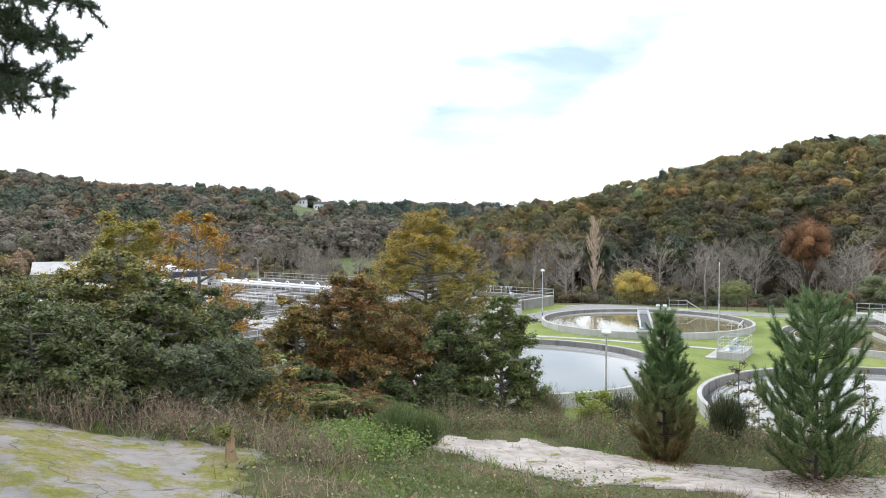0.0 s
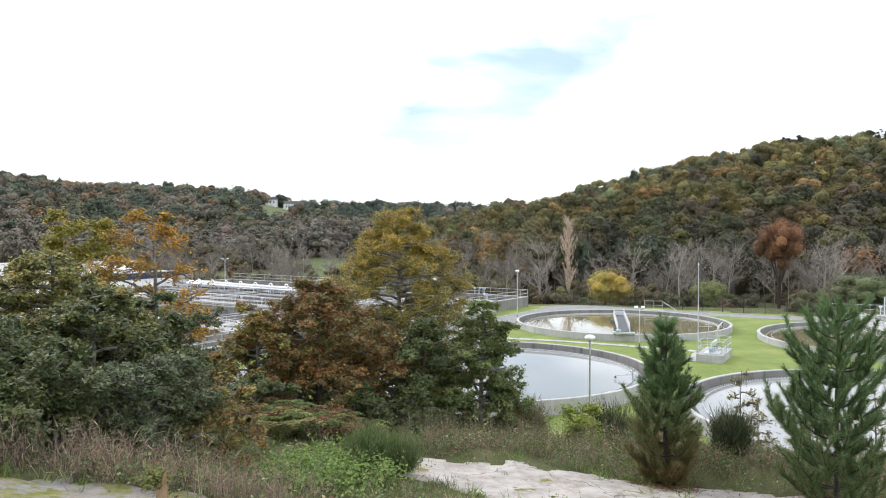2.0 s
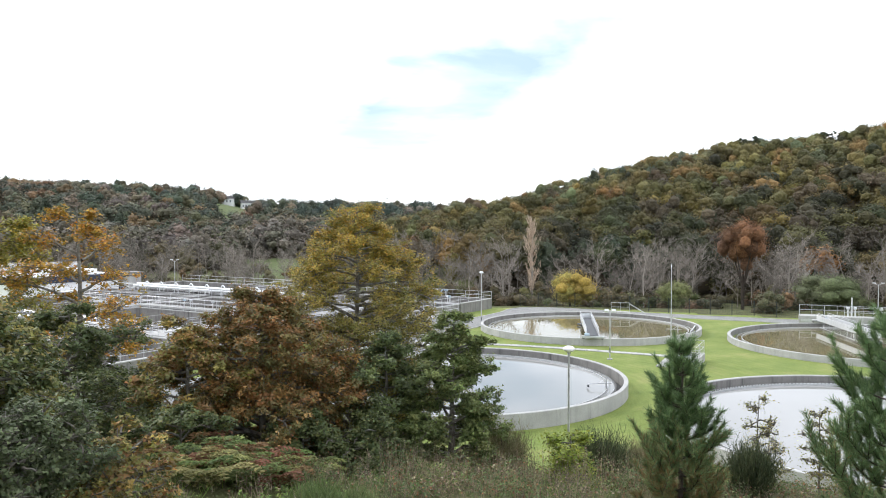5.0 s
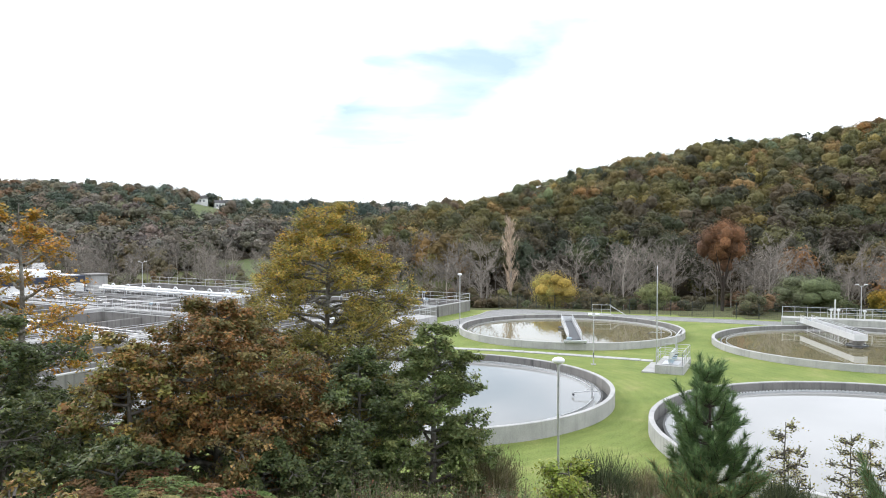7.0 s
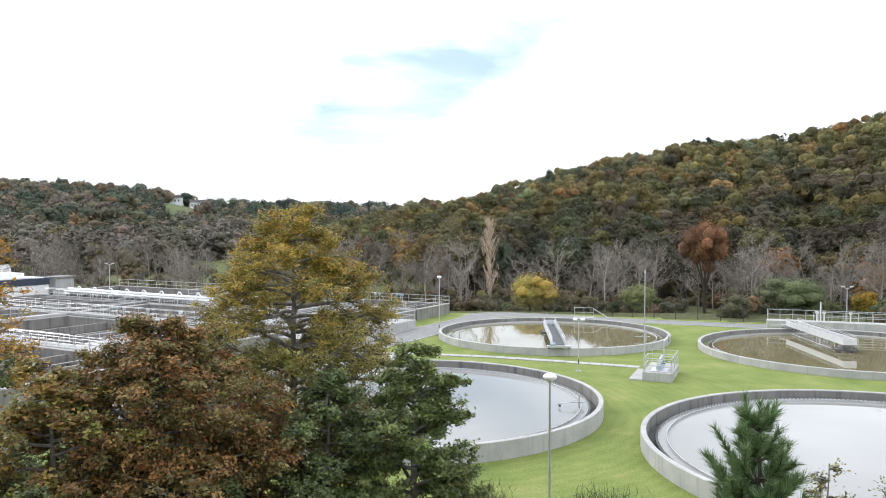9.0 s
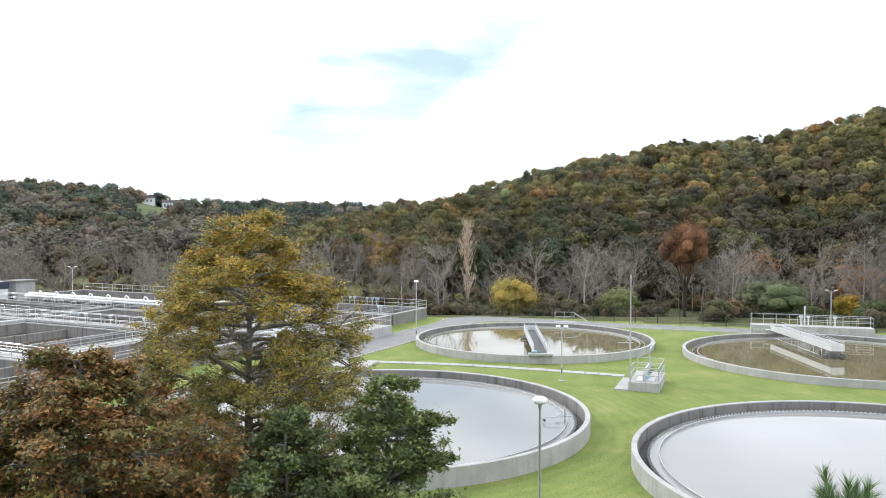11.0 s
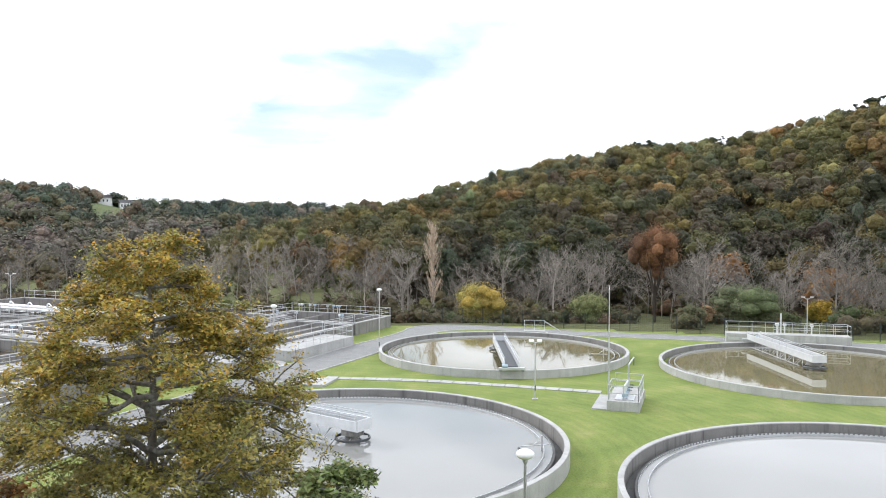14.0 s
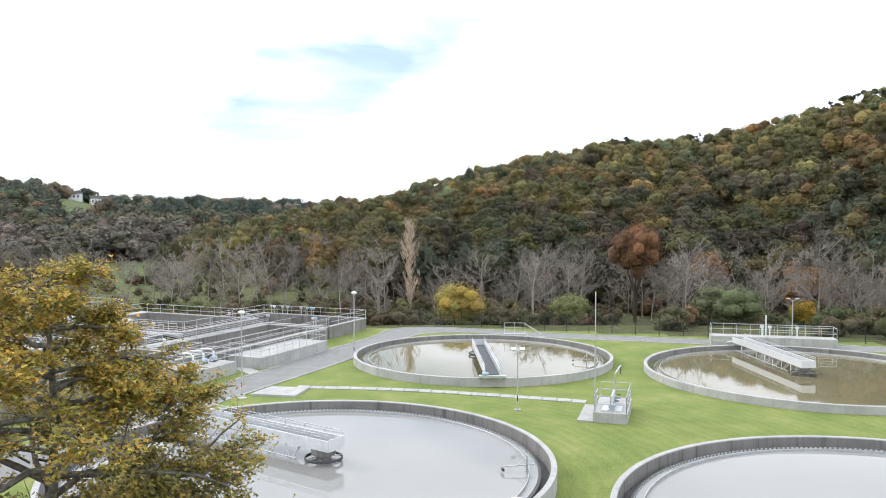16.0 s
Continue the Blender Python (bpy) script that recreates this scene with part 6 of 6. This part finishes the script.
def slope_scrub():
    rng = np.random.default_rng(84)
    s = Soup()
    for j in range(760):
        x, y = rng.uniform(-9, 16), (rng.uniform(1.5, 12.6) if j < 420 else rng.uniform(1.2, 8.0))
        if y > 12.2 - 0.0 * x:
            continue
        g = land1(x, y)
        k = 150
        rad = rng.uniform(0.3, 0.65)
        hh = rng.uniform(0.25, 0.75) * (0.75 if y < 3 or x > 5 else 1.35)
        u = unit(rng.normal(size=(k, 3)) + [0, 0, 0.4])
        p = u * [rad, rad, hh] * rng.uniform(0.5, 1.0, (k, 1)) + [x, y, g + 0.1]
        d = noise.noise(Vector((x * 0.5, y * 0.5, 77)))
        pal = BRAMBLE if d > -0.05 else (DRY + HERB if d > -0.25 else [(1, (0.12, 0.115, 0.06)), (1, (0.09, 0.09, 0.045))])
        leaf_quads(s, p, 0.03, pick(rng, pal, k), rng, 0.6, 0.6)
        m = 12
        c = np.array([x, y, g]) + rng.normal(0, rad * 0.5, (m, 3)) * [1, 1, 0]
        blades(s, c, c + rng.normal(0, 0.15, (m, 3)) + [0, 0, hh * 1.2], 0.006, pick(rng, DRY, m), rng)
    tagged(new("slope_scrub", s.mesh("slope_scrub", M_GRASS)), "tangled brambles and dry scrub on the slope", "scrub", kind="stuff")


rough_grass()
herbs()
stalks()
slope_scrub()


def fern(x, y, size, palette, seed, label):
    rng = np.random.default_rng(seed)
    t = thing("bracken_fern", label, "fern", at_land(x, y, 0.0), group="bracken on the bank")
    for k in range(9):
        s = Soup()
        az = k * 0.7 + rng.uniform(-0.3, 0.3)
        d = np.array([math.cos(az), math.sin(az), 0])
        side = np.array([-d[1], d[0], 0])
        u = np.linspace(0, 1, 14)
        L = u[:, None] * d * size * rng.uniform(0.7, 1.1) + np.stack([0 * u, 0 * u, size * (1.25 * u - 0.85 * u ** 2.2)], 1)
        V, F = tube_arrays(L, 0.006 * (1 - 0.7 * u) + 0.002, 4)
        col = pick(rng, palette, 1)[0]
        s.add(V, F, col * 0.8)
        for i in range(2, 14):
            w = size * 0.36 * (1 - u[i] * 0.85)
            for sg in (-1, 1):
                n = 7
                q = L[i] + side * sg * w * np.linspace(0.15, 1, n)[:, None] + d * 0.10 * w * np.linspace(0, 1, n)[:, None]
                q[:, 2] -= 0.12 * w * np.linspace(0, 1, n) ** 2
                leaf_quads(s, q, 0.035 * size / 0.8, col * rng.uniform(0.8, 1.2, (n, 1)), rng, 2.5, 0.5)
        part("frond", s.mesh("frond", M_GRASS), None, t)


GREENF = [(2, (0.075, 0.10, 0.03)), (1, (0.12, 0.13, 0.045))]
REDF = [(2, (0.12, 0.055, 0.03)), (1, (0.15, 0.09, 0.04))]
for i, (x, y, sz, pal, lab) in enumerate(((-4.6, -0.6, 0.95, GREENF, "green bracken fern under the oaks"), (-4.0, -0.2, 0.9, REDF, "reddish dying bracken under the oaks"), (-3.4, 0.2, 0.9, GREENF, "green bracken fern under the oaks"), (-4.2, -1.3, 0.9, [(1, (0.15, 0.14, 0.05))], "yellowing bracken under the oaks"), (-3.6, -0.9, 0.85, GREENF, "green bracken fern under the oaks"), (-2.9, 0.9, 0.85, GREENF, "green bracken fern under the oaks"), (-5.3, 0.1, 1.0, REDF, "reddish dying bracken under the oaks"), (-3.1, -0.3, 0.8, REDF, "reddish dying bracken under the oaks"))):
    fern(x - 1.3, y + 1.3, sz * 1.3, pal, 400 + i, lab)


def broom(x, y, h, rx, palette, seed, label, name="broom_bush", cat="bush"):
    """A bush of many upright green stems."""
    rng = np.random.default_rng(seed)
    t = thing(name, label, cat, at_land(x, y, -0.05))
    s, w = Soup(), Soup()
    n = 1500
    az = rng.uniform(0, 2 * math.pi, n)
    r = rx * np.sqrt(rng.random(n))
    A = np.stack([r * np.cos(az) * 0.55, r * np.sin(az) * 0.55, rng.uniform(0.1, 0.6, n) * h], 1)
    B = A + np.stack([np.cos(az) * r * 0.5, np.sin(az) * r * 0.5, h * 0.5 * (1.1 - 0.5 * (r / rx) ** 2) * rng.uniform(0.6, 1.1, n)], 1) + rng.normal(0, 0.1, (n, 3))
    blades(s, A, B, 0.009, pick(rng, palette, n), rng)
    k = 6000
    i = rng.integers(0, n, k)
    q = A[i] + (B[i] - A[i]) * rng.uniform(0.2, 1, (k, 1))
    blades(s, q, q + rng.normal(0, 0.07, (k, 3)) + [0, 0, 0.16], 0.006, pick(rng, palette, k), rng)
    for j in range(8):
        a = j * 0.8
        V, F = tube_arrays([(0, 0, -0.1), (0.3 * rx * math.cos(a), 0.3 * rx * math.sin(a), h * 0.5), (0.55 * rx * math.cos(a), 0.55 * rx * math.sin(a), h * 0.85)], [0.03, 0.018, 0.006], 5)
        w.add(V, F)
    part("stems", w.mesh("stems", M_BARK_DARK), None, t)
    part("foliage", s.mesh("foliage", M_GRASS), None, t)


DKBROOM = [(2, (0.040, 0.052, 0.026)), (1, (0.065, 0.075, 0.035))]
BUFF = [(2, (0.13, 0.12, 0.06)), (1, (0.10, 0.10, 0.045)), (1, (0.16, 0.14, 0.08))]
broom(2.5, 7.6, 1.75, 1.0, DKBROOM, 501, "dark green broom bush on the slope")
broom(3.9, 8.4, 1.5, 0.9, BUFF, 502, "buff-coloured dry broom bush on the slope")
broom(-0.3, 8.2, 1.7, 0.9, BUFF, 503, "buff-coloured dry broom bush on the slope")
broom(5.6, 3.0, 1.3, 0.55, DKBROOM, 504, "dark broom bush below the track")
broom(-2.5, -2.2, 0.9, 0.5, [(1, (0.07, 0.10, 0.035)), (1, (0.09, 0.12, 0.045))], 505, "feathery green broom beside the bracken")
broom(-1.9, -1.7, 0.75, 0.4, [(1, (0.08, 0.11, 0.04)), (1, (0.11, 0.13, 0.055))], 506, "feathery green broom beside the track")
b = at_land(1.73, 6.2)
grow_tree("spindle_shrub", "bright yellow-green leafy shrub on the slope", "bush", b, 1.5, [(0.0, 0.5), (0.5, 0.7), (0.8, 0.6), (1.0, 0.3)], [(2, (0.15, 0.19, 0.03)), (1, (0.20, 0.21, 0.04))], 0.05, 5000, 507, 14, low=0.1, trunk_r=0.03, clump=0.12)
for i, (x, y, h) in enumerate(((6.1, 4.6, 2.9), (7.8, 5.6, 2.5), (8.6, 6.6, 2.4), (9.7, 5.2, 2.7), (10.3, 3.4, 3.4), (11.4, 4.6, 3.0), (7.1, 7.6, 2.2))):
    b = at_land(x, y)
    grow_tree("birch_sapling", "thin birch sapling with sparse yellow-green leaves", "birch", b, h, [(0.1, 0.3), (0.5, 0.45), (0.8, 0.3), (1.0, 0.1)], [(2, (0.14, 0.14, 0.045)), (1, (0.2, 0.15, 0.04)), (1, (0.10, 0.11, 0.04))], 0.028, 1500, 520 + i, 14, low=0.15, trunk_r=0.018, clump=0.1, group="birch saplings")

# cut stump with moss beside the slab
stump = thing("tree_stump", "splintered pale stump with moss on top", "stump", at_land(-3.05, -9.0, 0.0))
rng0 = np.random.default_rng(90)
th = np.linspace(0, 2 * np.pi, 14, endpoint=False)
V, F = [], []
for k, (z, r) in enumerate(((-0.2, 0.13), (0.1, 0.085), (0.3, 0.07), (0.46, 0.06))):
    for a in th:
        rr = r * (1 + 0.16 * math.sin(3 * a + k) + rng0.uniform(-0.05, 0.05))
        V.append((rr * math.cos(a), rr * math.sin(a), z + (rng0.uniform(-0.1, 0.12) if k == 3 else 0)))
for k in range(3):
    for j in range(14):
        F.append((k * 14 + j, k * 14 + (j + 1) % 14, (k + 1) * 14 + (j + 1) % 14, (k + 1) * 14 + j))
V.append((0, 0, 0.42))
tri = np.array([(42 + j, 42 + (j + 1) % 14, 56) for j in range(14)])
part("stump_wood", raw_mesh("stump_wood", V, [np.array(F), tri], M_STUMP), None, stump)
s = Soup()
leaf_quads(s, rng0.normal(0, 1, (500, 3)) * [0.1, 0.1, 0.05] + [-0.12, 0.02, 0.46], 0.025, pick(rng0, [(1, (0.10, 0.11, 0.03))], 500), rng0, 0.8, 0.8)
tagged(part("moss_cap", s.mesh("moss_cap", M_GRASS), None, stump, "green moss"), kind="stuff")
